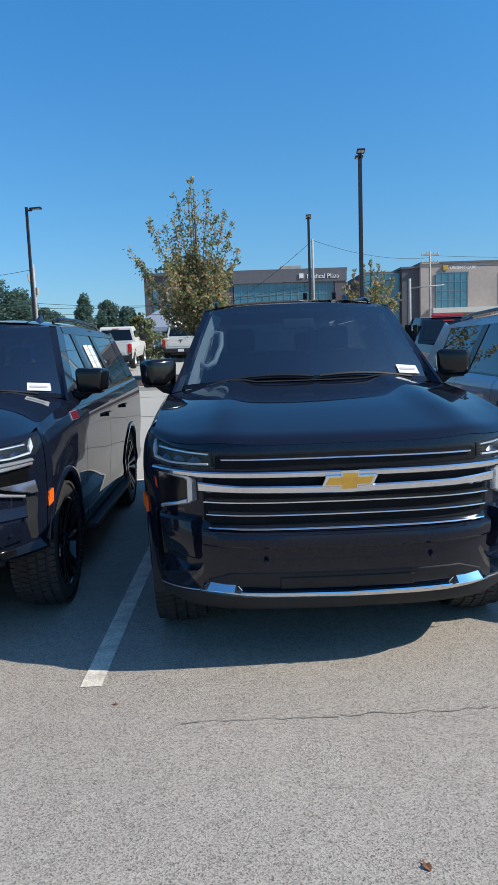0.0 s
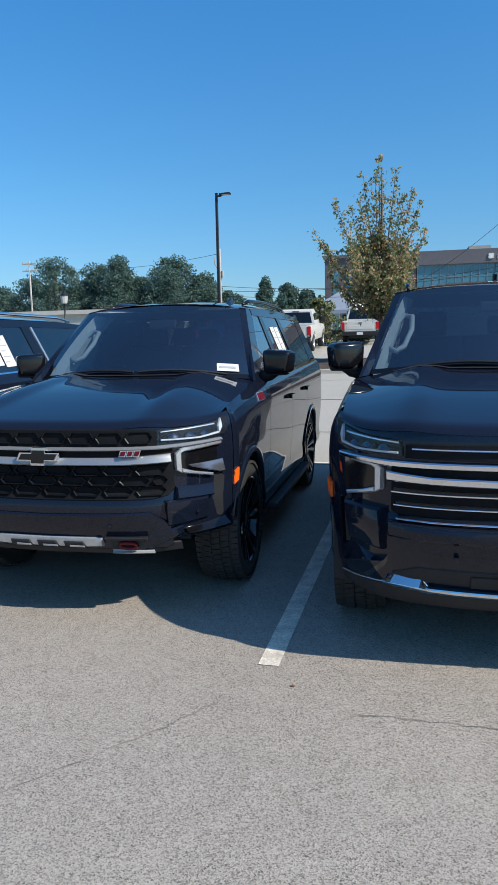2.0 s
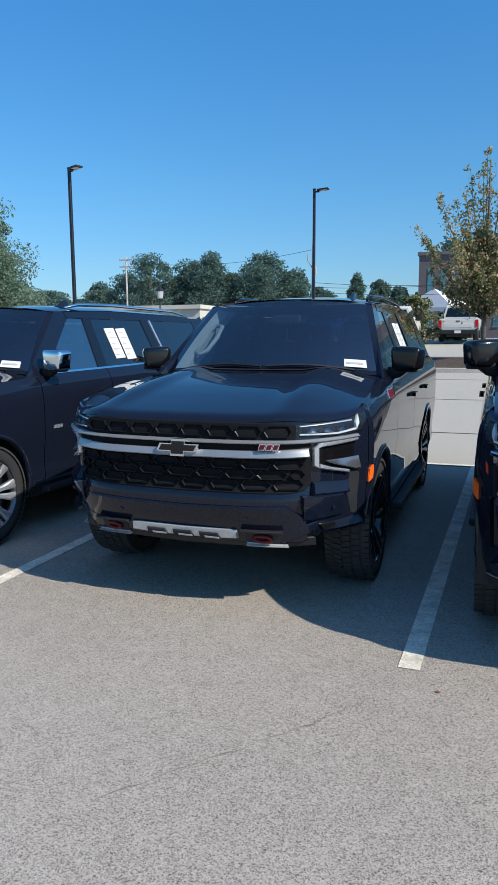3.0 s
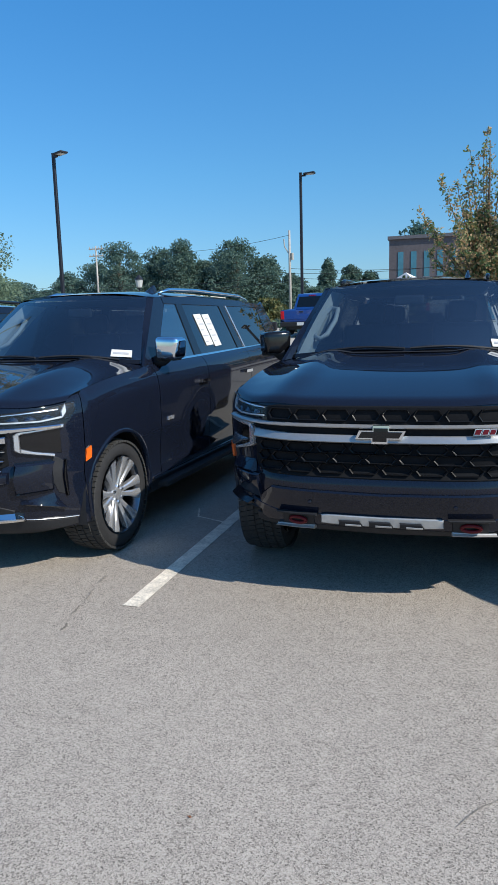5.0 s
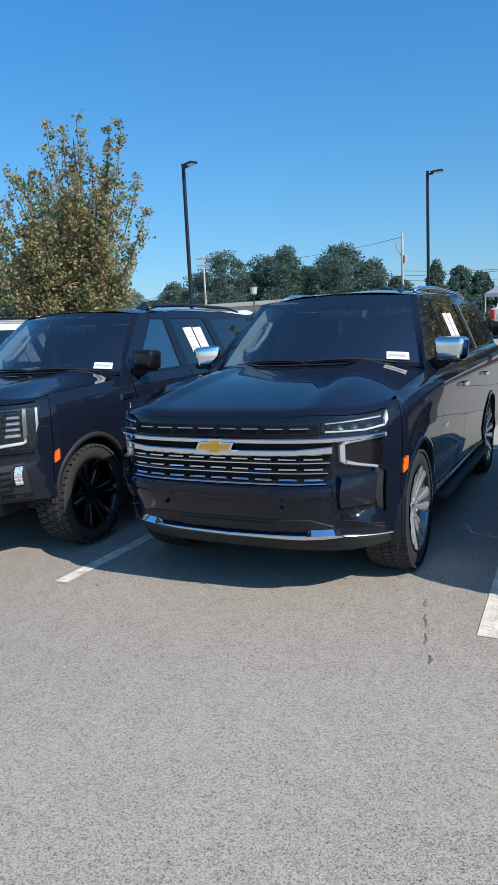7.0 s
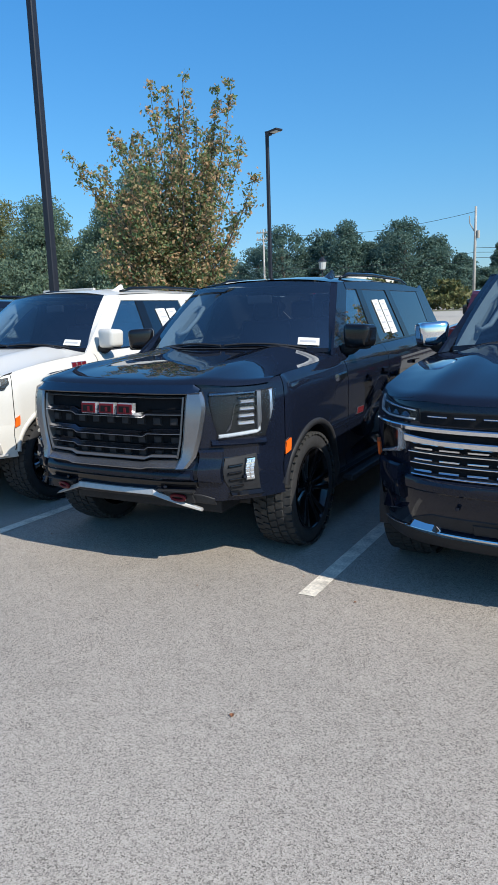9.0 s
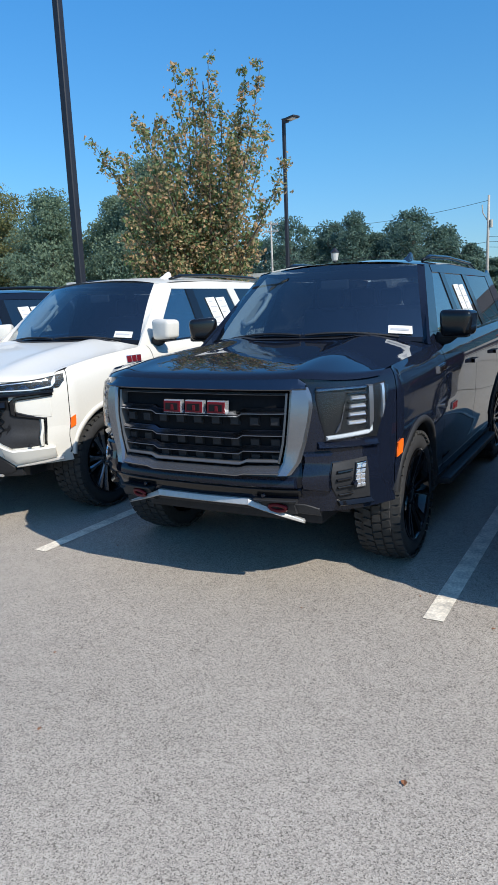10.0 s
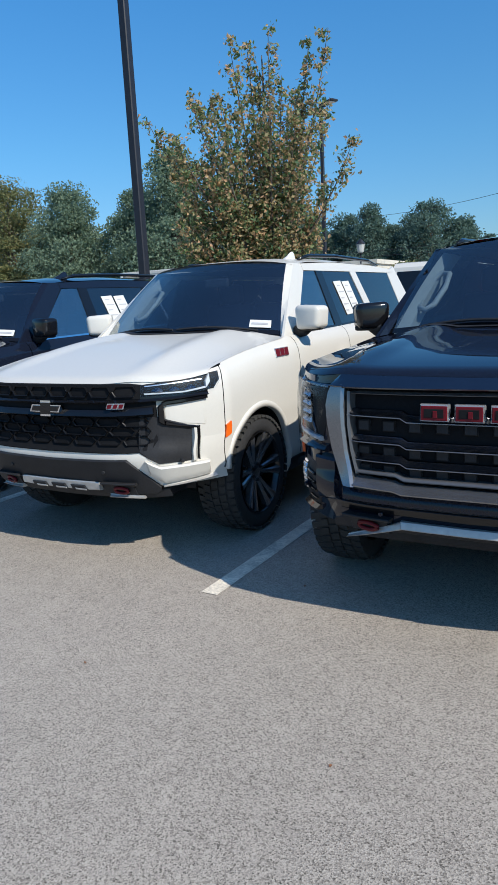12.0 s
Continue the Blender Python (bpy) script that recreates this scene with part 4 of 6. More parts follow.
def seat(car, x, y, width):
    s = part("seat", boxed(x - width / 2, x + width / 2, y - 0.05, y + 0.48, 0.82, 1.0, bevel=0.05), CABIN, car, smooth=True)
    back = boxed(x - width / 2, x + width / 2, -0.07, 0.07, 0.0, 0.66, bevel=0.055)
    bmesh.ops.transform(back, matrix=pose(0, y + 0.46, 0.92, -16), verts=back.verts)
    part("backrest", back, CABIN, s, smooth=True)
    for hx in ([x] if width < 0.8 else [x - width * 0.3, x + width * 0.3]):
        part("headrest", boxed(hx - 0.13, hx + 0.13, y + 0.58, y + 0.69, 1.56, 1.74, bevel=0.045), CABIN, s, smooth=True)


def windscreen_point(u, v):
    """u across (-1..1), v from the cowl up (0..1)."""
    xb, xt = 0.87 * u, 0.66 * u
    bottom = Vector((xb, 1.42 + 0.22 * u * u, 1.375 - 0.04 * u * u))
    top = Vector((xt, 2.13 + 0.1 * u * u, 1.885 - 0.035 * u * u))
    p = bottom.lerp(top, v)
    p += Vector((0, -0.03, 0.035)) * (4 * v * (1 - v)) * 0.6
    return p


def suv(m, style, paint, length, wheelbase, label, wheel_style, mirror_mat=None, rail_mat=None, papers=True, door_badge=None, strip=None):
    car = empty("suv", m, label, "car", "parked sport utility vehicles")
    body = Body(length, wheelbase, paint, 0.085 if style == "upright" else 0.0)
    L = length
    sy = body.s_of_y
    rear_axle = body.rear_axle
    door_c = 3.72 if L < 5.5 else 3.98
    # lower body panels
    s_b = sy(0.5)
    weighted(part("front_bumper", skin(body, -s_b, s_b, {"trail": 0.5, "upright": 0.5, "chrome": 0.32}[style], 0.79, step=0.06), paint, car), 40)
    weighted(part("front_panel", skin(body, -s_b, s_b, 0.785, None, step=0.06), paint, car), 40)
    part("under_tray", boxed(-0.7, 0.7, 0.6, L - 0.3, 0.36, 0.46, bevel=0.03), PLASTIC, car)
    cut = 0.36 if style == "chrome" else 0.54
    hem = lambda s: cut + (0.36 - cut) * ease((s - sy(0.9)) / 0.3)
    for sign in (-1, 1):
        weighted(part("fender", skin(body, sign * sy(0.506), sign * sy(1.64), hem, None), paint, car), 40)
        for a, b in ((1.648, 2.72), (2.728, door_c)):
            d = weighted(part("door", skin(body, sign * sy(a), sign * sy(b), 0.4, None), paint, car), 40)
            hy = b - 0.26
            hb = bmesh.new()
            slab(hb, lambda s, z, dd: body.at(sign * s, z, dd), sy(hy), sy(hy + 0.2), 1.12, 1.15, 0.012, 0.04, 4)
            slab(hb, lambda s, z, dd: body.at(sign * s, z, dd), sy(hy), sy(hy + 0.02), 1.12, 1.15, -0.01, 0.03, 1)
            slab(hb, lambda s, z, dd: body.at(sign * s, z, dd), sy(hy + 0.17), sy(hy + 0.2), 1.12, 1.15, -0.01, 0.03, 1)
            part("handle", hb, CHROME if strip else paint, d)
        weighted(part("quarter_panel", skin(body, sign * sy(door_c + 0.008), sign * (body.s_end - 0.9), 0.4, None), paint, car), 40)
        weighted(part("inner_shell", skin(body, sign * sy(0.6), sign * (body.s_end - 0.95), lambda s: hem(s) + 0.06, 1.05, d=-0.016, arch=0.48), PLASTIC, car), 40)
        weighted(part("rocker", slab(bmesh.new(), lambda s, z, dd: body.at(sign * s, z, dd), sy(1.46), sy(rear_axle - 0.48), 0.3, 0.41, -0.05, 0.012, 20), PLASTIC, car), 40)
        step = boxed(sign * 1.0 - 0.08, sign * 1.0 + 0.08, 1.6, rear_axle - 0.55, 0.33, 0.38, bevel=0.018)
        part("running_board", step, PLASTIC, car)
        if strip:
            part("door_strip", slab(bmesh.new(), lambda s, z, dd: body.at(sign * s, z, dd), sy(1.5), sy(rear_axle - 0.5), 0.415, 0.435, 0.0, 0.014, 20), CHROME, car, "thin chrome strip along the doors")
        for axle in (body.front_axle, rear_axle):
            last = 194 if style == "chrome" or axle == rear_axle else 165
            part("arch_lip", arch_ring(body, axle, sign, 0.035 if wheel_style != "bright" else 0.022, 0.012, last), PLASTIC if style == "upright" else paint, car, smooth=True)
            liner = bmesh.new()
            rows = []
            for k in range(17):
                a = radians(-12 + (10 + last) * k / 16)
                rows.append([(sign * x, axle + 0.49 * math.cos(a), 0.42 + 0.49 * math.sin(a)) for x in (0.58, 0.8, 1.0)])
            grid(liner, rows)
            part("wheel_liner", liner, PLASTIC, car, smooth=True)
            wheel_thing(car, sign * 0.87, axle, sign, wheel_style)
        f = lambda s, z, dd: body.at(sign * s, z, dd)
        part("side_marker", slab(bmesh.new(), f, sy(0.505), sy(0.548), line((sy(0.5), 0.755), (sy(0.56), 0.785)), line((sy(0.5), 0.835), (sy(0.56), 0.865)), 0.0, 0.012, 2), ORANGE, car, "orange side marker reflector")
    weighted(part("tailgate", skin(body, body.s_end - 0.905, body.s_end, 0.42, None), paint, car), 40)
    weighted(part("tailgate", skin(body, -(body.s_end - 0.905), -body.s_end, 0.42, None), paint, car), 40)
    # hood
    bm = bmesh.new()
    rows = []
    for i in range(41):
        x = -0.95 + 1.9 * i / 40
        ys = 0.55 * (abs(x) / 1.03) ** 4.5 + 0.055
        ye = 1.44 + 0.2 * (x / 0.95) ** 2
        line_y = [ys + (ye - ys) * (j / 22) ** 1.3 for j in range(23)]
        rows.append([(x, y, body.hood_z(x, y + 0.06) - (0.022 if j == 0 else 0.006 if j == 1 else 0.0)) for j, y in enumerate(line_y)])
    grid(bm, rows)
    weighted(part("hood", bm, paint, car), 60)
    lip = bmesh.new()
    slab(lip, body.at, -0.86, 0.86, lambda s: body.top(abs(s)) - 0.025, lambda s: body.top(abs(s)) + 0.005, -0.06, 0.0, 30)
    part("hood_lip", lip, paint, car)
    for sign in (-1, 1):
        gap = bmesh.new()
        tube(gap, [(sign * (0.9 + 0.04 * k / 10), 0.5 + 0.1 * k, body.hood_z(0.9 + 0.04 * k / 10, 0.56 + 0.1 * k) - 0.003) for k in range(11)], 0.0035, 5)
        part("hood_seam", gap, PLASTIC, car)
    cowl = bmesh.new()
    grid(cowl, [[(x, 1.36 + 0.2 * (x / 0.9) ** 2 + dy, body.hood_z(x, 1.46) + dz) for dy, dz in ((0.0, 0.004), (0.06, 0.008), (0.13, -0.03))] for x in [-0.9 + 0.09 * k for k in range(21)]])
    part("cowl", cowl, PLASTIC, car, smooth=True)
    for x0, x1 in ((-0.62, 0.02), (0.06, 0.72)):
        wp = bmesh.new()
        pts = [windscreen_point((x0 + (x1 - x0) * k / 8) / 0.87, 0.03 + 0.025 * math.sin(k / 8 * math.pi)) + Vector((0, -0.02, 0.012)) for k in range(9)]
        tube(wp, pts, 0.009, 5)
        part("wiper", wp, PLASTIC, car)
    # greenhouse
    bm = bmesh.new()
    grid(bm, [[windscreen_point(-1 + i / 8, j / 8) for j in range(9)] for i in range(17)])
    ws = part("windscreen", bm, WINDSHIELD, car, "tinted curved windscreen", smooth=True)
    bm = bmesh.new()
    band = [[windscreen_point(-1 + i / 8, v) + Vector((0, -0.003, 0.004)) for v in (0.0, 0.05)] for i in range(17)]
    grid(bm, band)
    part("glass_edge", bm, GLOSS_BLACK, ws)
    roof = bmesh.new()
    rows = []
    for i in range(25):
        x = -0.71 + 1.42 * i / 24
        a = abs(x) / 0.71
        rows.append([(x, y, lerp_table(((2.1, 1.885), (2.5, 1.92), (3.2, 1.938), (L - 1.2, 1.925), (L - 0.28, 1.88)), y) - 0.06 * a ** 3)
                     for y in [2.12 + 0.1 * (x / 0.66) ** 2 + (L - 0.3 - 2.12 - 0.1 * (x / 0.66) ** 2) * j / 20 for j in range(21)]])
    grid(roof, rows)
    weighted(part("roof", roof, paint, car), 60)
    part("headliner", boxed(-0.64, 0.64, 2.4, L - 0.5, 1.83, 1.845), CABIN, car)
    w2 = door_c - 0.1
    for sign in (-1, 1):
        P = lambda pts, d=0.0, thick=0.02: side_poly(body, pts, d, sign, thick)
        frame = part("a_pillar", P([(1.56, 1.325), (1.82, 1.33), (2.42, 1.8), (2.42, 1.848), (2.26, 1.846)]), paint, car)
        face = bmesh.new()
        grid(face, [[windscreen_point(sign, v), body.pillar(1.56 + 0.7 * v, 1.325 + 0.521 * v, 0.0, sign)] for v in [k / 6 for k in range(7)]])
        part("pillar_face", face, paint, frame)
        part("roof_edge", P([(2.4, 1.795), (L - 0.6, 1.8), (L - 0.36, 1.815), (L - 0.36, 1.83), (L - 1.2, 1.868), (3.2, 1.876), (2.4, 1.846)], 0.004), paint, car)
        part("b_pillar", P([(2.64, 1.335), (2.8, 1.335), (2.8, 1.8), (2.66, 1.8)], 0.003), GLOSS_BLACK, car)
        part("c_pillar", P([(w2, 1.36), (w2 + 0.18, 1.36), (w2 + 0.06, 1.8), (w2 - 0.1, 1.8)], 0.003), GLOSS_BLACK if not two_tone_pillar(paint) else paint, car)
        if strip:
            part("pillar_strip", P([(w2 + 0.2, 1.36), (w2 + 0.235, 1.36), (w2 + 0.115, 1.8), (w2 + 0.08, 1.8)], 0.01), SATIN, car, "satin strip up the rear pillar")
            part("belt_strip", P([(1.8, 1.335), (L - 0.6, 1.385), (L - 0.6, 1.4), (1.8, 1.352)], 0.012), CHROME, car, "chrome strip under the side windows")
        else:
            part("belt_strip", P([(1.8, 1.335), (L - 0.6, 1.385), (L - 0.6, 1.398), (1.8, 1.35)], 0.01), GLOSS_BLACK, car)
        part("d_pillar", P([(L - 0.6, 1.38), (L - 0.1, 1.39), (L - 0.3, 1.87), (L - 0.62, 1.8)], 0.0), paint, car)
        part("belt_panel", P([(1.56, 1.31), (L - 0.1, 1.37), (L - 0.1, 1.4), (1.7, 1.34)], -0.002, 0.04), paint, car)
        part("side_window", P([(1.84, 1.345), (2.65, 1.35), (2.67, 1.796), (2.43, 1.796)], -0.004, 0.005), SIDE_GLASS, car)
        part("side_window", P([(2.79, 1.355), (w2 + 0.01, 1.37), (w2 - 0.09, 1.796), (2.79, 1.796)], -0.004, 0.005), DARK_GLASS, car)
        part("side_window", P([(w2 + 0.17, 1.375), (L - 0.59, 1.39), (L - 0.61, 1.796), (w2 + 0.05, 1.796)], -0.004, 0.005), DARK_GLASS, car)
        rail = bmesh.new()
        tube(rail, [(sign * 0.62, 2.55, 1.89), (sign * 0.625, 2.75, 1.925), (sign * 0.63, 3.4, 1.942), (sign * 0.63, L - 1.0, 1.925), (sign * 0.62, L - 0.65, 1.88)], [0.012, 0.018, 0.018, 0.018, 0.012], 8)
        part("roof_rail", rail, rail_mat or GLOSS_BLACK, car, smooth=True)
        # mirror
        mm = boxed(-0.118, 0.118, -0.075, 0.08, -0.085, 0.085, bevel=0.042, seg=4)
        for v in mm.verts:
            v.co.x *= 1.0 if v.co.z > 0 else 0.93
            v.co.z *= 1.0 - 0.12 * max(0.0, v.co.x * sign / 0.118)
            v.co.y -= 0.03 * (1 - abs(v.co.x) / 0.125)
        bmesh.ops.transform(mm, matrix=pose(sign * (1.075 if sign > 0 else 1.045), 1.79, 1.45, 0, 0, -sign * (12 if sign > 0 else 34)), verts=mm.verts)
        mirror = part("mirror", mm, mirror_mat or paint, car, smooth=True)
        arm = bmesh.new()
        tube(arm, [(sign * 0.93, 1.8, 1.345), (sign * 1.0, 1.8, 1.355), (sign * 1.06, 1.8, 1.41)], [0.05, 0.042, 0.05], 8)
        part("mirror_arm", arm, PLASTIC, mirror, smooth=True)
        part("mirror_glass", boxed(sign * 1.06 - 0.085, sign * 1.06 + 0.085, 1.85, 1.866, 1.385, 1.52, bevel=0.005, seg=1), CHROME, mirror)
        part("mirror_foot", boxed(sign * 1.05 - 0.1, sign * 1.05 + 0.1, 1.735, 1.85, 1.358, 1.398, bevel=0.018), PLASTIC, mirror)
    fin = bmesh.new()
    vs = grid(fin, [[(0.46 + w * u, 2.6 + dy, 1.9 + h * up) for u, up in ((-1, 0), (-0.4, 0.85), (0, 1), (0.4, 0.85), (1, 0))]
                    for dy, h, w in ((0.0, 0.005, 0.03), (0.07, 0.035, 0.03), (0.14, 0.07, 0.026), (0.18, 0.078, 0.022), (0.2, 0.07, 0.022), (0.21, 0.005, 0.024))])
    fin.faces.new(vs[-1])
    part("antenna", fin, paint, car)
    rg = bmesh.new()
    grid(rg, [[(-0.85, L - 0.1, 1.38), (0.85, L - 0.1, 1.38)], [(-0.66, L - 0.29, 1.85), (0.66, L - 0.29, 1.85)]])
    part("rear_window", rg, DARK_GLASS, car)
    # cabin
    part("dashboard", boxed(-0.82, 0.82, 1.72, 2.12, 0.9, 1.27, bevel=0.06), CABIN, car, smooth=True)
    part("cabin_floor", boxed(-0.85, 0.85, 1.3, L - 0.3, 0.5, 0.56), CABIN, car)
    for x in (-0.42, 0.42):
        seat(car, x, 2.5, 0.54)
    seat(car, 0.0, 3.4, 1.35)
    if L > 5.0:
        seat(car, 0.0, 4.25, 1.2)
    wheel = bmesh.new()
    tube(wheel, [(0.42 + 0.19 * math.cos(a), 2.2 + 0.06 * math.sin(a), 1.2 + 0.17 * math.sin(a)) for a in [k * 2 * math.pi / 20 for k in range(21)]], 0.016, 6, cap=False)
    part("steering_wheel", wheel, CABIN, car, smooth=True)
    trim = bmesh.new()
    grid(trim, [[windscreen_point(-0.985, v) + Vector((0.0, 0.02, -0.03)), windscreen_point(-0.985, v) + Vector((0.05, 0.13, -0.04)), windscreen_point(-0.985, v) + Vector((0.07, 0.27, -0.05))] for v in [k / 8 for k in range(9)]])
    part("pillar_trim", trim, CABIN_PALE, car)
    grip = bmesh.new()
    loop = [(0.0, 0.34), (0.07, 0.3), (0.11, 0.36), (0.12, 0.55), (0.09, 0.72), (0.03, 0.74), (0.0, 0.66), (-0.01, 0.5), (0.0, 0.34)]
    tube(grip, [windscreen_point(-0.985, v) + Vector((0.03 + u, 0.12, -0.04)) for u, v in loop], 0.02, 6)
    part("grab_handle", grip, CABIN_PALE, car, smooth=True)
    part("rear_view_mirror", boxed(-0.12, 0.12, 2.16, 2.19, 1.7, 1.77, bevel=0.015), CABIN, car)
    # paper stickers
    if papers:
        st = bmesh.new()
        grid(st, [[windscreen_point(u, v) + Vector((0, -0.006, 0.008)) for v in (0.07, 0.155)] for u in (0.74, 0.8, 0.86, 0.925)])
        lab = part("window_label", st, PAPER, car, "white printed label on the windscreen")
        st = bmesh.new()
        grid(st, [[windscreen_point(u, v) + Vector((0, -0.008, 0.011)) for v in (0.1, 0.12)] for u in (0.76, 0.83, 0.9)])
        part("print", st, PRINT, lab)
        for k in range(2):
            y0 = 3.0 + 0.215 * k
            sheet = side_poly(body, [(y0 + 0.02, 1.43 - 0.012 * k), (y0 + 0.205, 1.436 - 0.012 * k), (y0 + 0.165, 1.715), (y0 - 0.02, 1.708)], 0.004, 1, 0.003)
            sh = part("price_sheet", sheet, PAPER, car, "white printed sheet on the rear window")
            for q in range(5):
                z = 1.67 - 0.052 * q
                part("print", side_poly(body, [(y0 + 0.03, z), (y0 + (0.155 if q % 2 else 0.1), z), (y0 + (0.155 if q % 2 else 0.1), z + 0.009), (y0 + 0.03, z + 0.009)], 0.0065, 1, 0.002), PRINT, sh)
    # front and badges
    if style == "chrome":
        front_chrome(car, body, bright=(wheel_style == "bright"))
    elif style == "trail":
        front_trail(car, body, paint, paint == WHITE_PAINT)
    else:
        front_upright(car, body)
    side = lambda s, z, d: body.at(s, z, d)
    for s, z in ((-0.92, 0.66), (-0.4, 0.6), (0.4, 0.6), (0.92, 0.66)):
        out = 0.036 if abs(s) > 0.5 else 0.022
        part("parking_sensor", tube(bmesh.new(), [body.at(s, z, 0.0), body.at(s, z, out), body.at(s, z, out + 0.003)], [0.012, 0.012, 0.009], 14), PLASTIC if paint == WHITE_PAINT else paint, car)
    if door_badge == "fender":
        badge_bars(car, "fender_badge", side, sy(1.36), 1.23, 0.2, 0.052, 0.008, RED, SATIN, "red and chrome trim badge on the fender")
    elif door_badge == "door":
        badge_bars(car, "door_badge", side, sy(1.9), 0.86, 0.15, 0.045, 0.008, RED, GREY_TRIM, "red and grey trim badge on the door")
        part("fender_vent", slab(bmesh.new(), side, sy(1.42), sy(1.6), line((sy(1.42), 1.14), (sy(1.6), 1.16)), line((sy(1.42), 1.19), (sy(1.6), 1.2)), 0.0, 0.014, 4), CHROME, car)
        part("vent_face", slab(bmesh.new(), side, sy(1.435), sy(1.585), line((sy(1.42), 1.148), (sy(1.6), 1.167)), line((sy(1.42), 1.182), (sy(1.6), 1.193)), 0.01, 0.018, 4), GLOSS_BLACK, car)
    elif door_badge == "small":
        badge_bars(car, "door_badge", side, sy(1.82), 0.88, 0.12, 0.03, 0.006, SATIN, None, "small silver badge on the front door")
    raise_cabin(car, 0.055)
    return car


def raise_cabin(car, lift):
    """Stretch what stands above the belt line upwards."""
    for o in car.children_recursive:
        if o.type == "MESH" and o.parent.name.split(".")[0] != "wheel":
            for v in o.data.vertices:
                if v.co.z > 1.36:
                    v.co.z += lift * min(1.0, (v.co.z - 1.36) / 0.5)


def two_tone_pillar(paint):
    return paint == WHITE_PAINT


suv(pose(0.53, 3.1, 0) @ Matrix.Diagonal((1.02, 1.02, 1.045, 1)), "chrome", BLACK_PAINT, 5.35, 3.07, "black sport utility vehicle with chrome grille bars and gold emblem", "dark", GLOSS_BLACK)
suv(pose(-2.17, 3.48, 0) @ Matrix.Scale(1.012, 4), "trail", BLACK_PAINT, 5.35, 3.07, "black sport utility vehicle with honeycomb grille and red tow hooks", "dark", GLOSS_BLACK, door_badge="fender")
suv(pose(-5.17, 3.23, 0, 0, 0, -2.0), "chrome", BLACK_PAINT, 5.73, 3.41, "long black sport utility vehicle with bright wheels and chrome mirrors", "bright", CHROME, CHROME, door_badge="small", strip=True)
suv(pose(-7.74, 3.08, 0), "upright", BLACK_PAINT, 5.35, 3.07, "black sport utility vehicle with tall framed grille and red hooks", "chunky", GLOSS_BLACK, door_badge="door")
suv(pose(-10.42, 3.33, 0), "trail", WHITE_PAINT, 5.35, 3.07, "white sport utility vehicle with black grille and dark wheels", "machined", door_badge="fender")
suv(pose(-13.2, 3.3, 0), "chrome", BLACK_PAINT, 5.73, 3.41, "long black sport utility vehicle beside the white one", "dark", GLOSS_BLACK, strip=True)
suv(pose(3.35, 3.3, 0), "chrome", GREY_PAINT, 5.35, 3.07, "silver blue sport utility vehicle with dark windows", "dark", GLOSS_BLACK, papers=False)


# ---- lot markings and surface ----
ground_sheet("drive_lane", -70, 60, 9.05, 41.0, 0.006, CONCRETE, label="pale concrete drive lane behind the stalls")
ground_sheet("grass_verge", -160, 160, 41.0, 58.0, 0.01, GRASS, label="dry grass verge beyond the lot")


def ribbon(name, pts, width, mat, label, lift=0.004, jitter=0.0, kind="structure", steps=14):
    rng = random.Random(hash((round(pts[0][0], 2), len(pts))) % 1000)
    bm = bmesh.new()
    rows = []
    path = [Vector(p).to_2d() if len(p) == 3 else Vector(p) for p in pts]
    for a, b in zip(path, path[1:]):
        n = (b - a).normalized()
        side = Vector((-n.y, n.x))
        for k in range(steps + 1):
            c = a.lerp(b, k / steps) + side * rng.uniform(-jitter, jitter)
            w = width * (rng.uniform(0.4, 1.3) if jitter else 1.0) / 2
            rows.append([(c.x + side.x * q * w, c.y + side.y * q * w, rise(0, c.y) + lift) for q in (-1, 1)])
    grid(bm, rows)
    return tagged(part(name, bm, mat, None), label, "marking", kind=kind)


for x, skew in ((2.02, 0.08), (-0.783, 0.14), (-3.596, 0.05), (-6.415, 0.06), (-9.175, 0.14), (-11.98, 0.1), (-14.8, 0.1)):
    ribbon("stall_line", [(x, 3.18), (x + skew, 9.0)], 0.108, LINE, "worn white stall line on the asphalt")
ribbon("cross_line", [(-30, 9.0), (12, 9.0)], 0.12, LINE, "worn white line across the stall ends", lift=0.011)
for y in (11.45, 15.6, 19.8):
    ribbon("joint", [(-40, y), (30, y)], 0.05, CRACK, "dark joint between concrete slabs", lift=0.011)
ribbon("crack", [(-1.75, 1.78), (-1.11, 2.54), (-0.94, 2.8)], 0.005, SCUFF, "thin dark crack in the asphalt", jitter=0.012)
ribbon("crack", [(-0.3, 2.79), (0.41, 2.79), (1.11, 2.79), (2.4, 2.86)], 0.006, SCUFF, "thin dark crack in the asphalt", jitter=0.014)
for a, b in (((-3.99, 3.6), (-3.975, 3.5)), ((-3.95, 3.38), (-3.92, 3.2)), ((-3.91, 3.13), (-3.88, 3.0)), ((-3.84, 2.88), (-3.82, 2.79))):
    ribbon("tyre_mark", [a, b], 0.014, SCUFF, "faint broken dark scuff on the asphalt", jitter=0.011, steps=9)
# light thrown back onto the shaded asphalt, drawn as a pale ribbon
ribbon("scuff", [(-3.98, 5.35), (-3.9, 5.1), (-3.63, 4.98)], 0.02, LINE, "faint pale curved streak of reflected light painted on the asphalt", jitter=0.004)


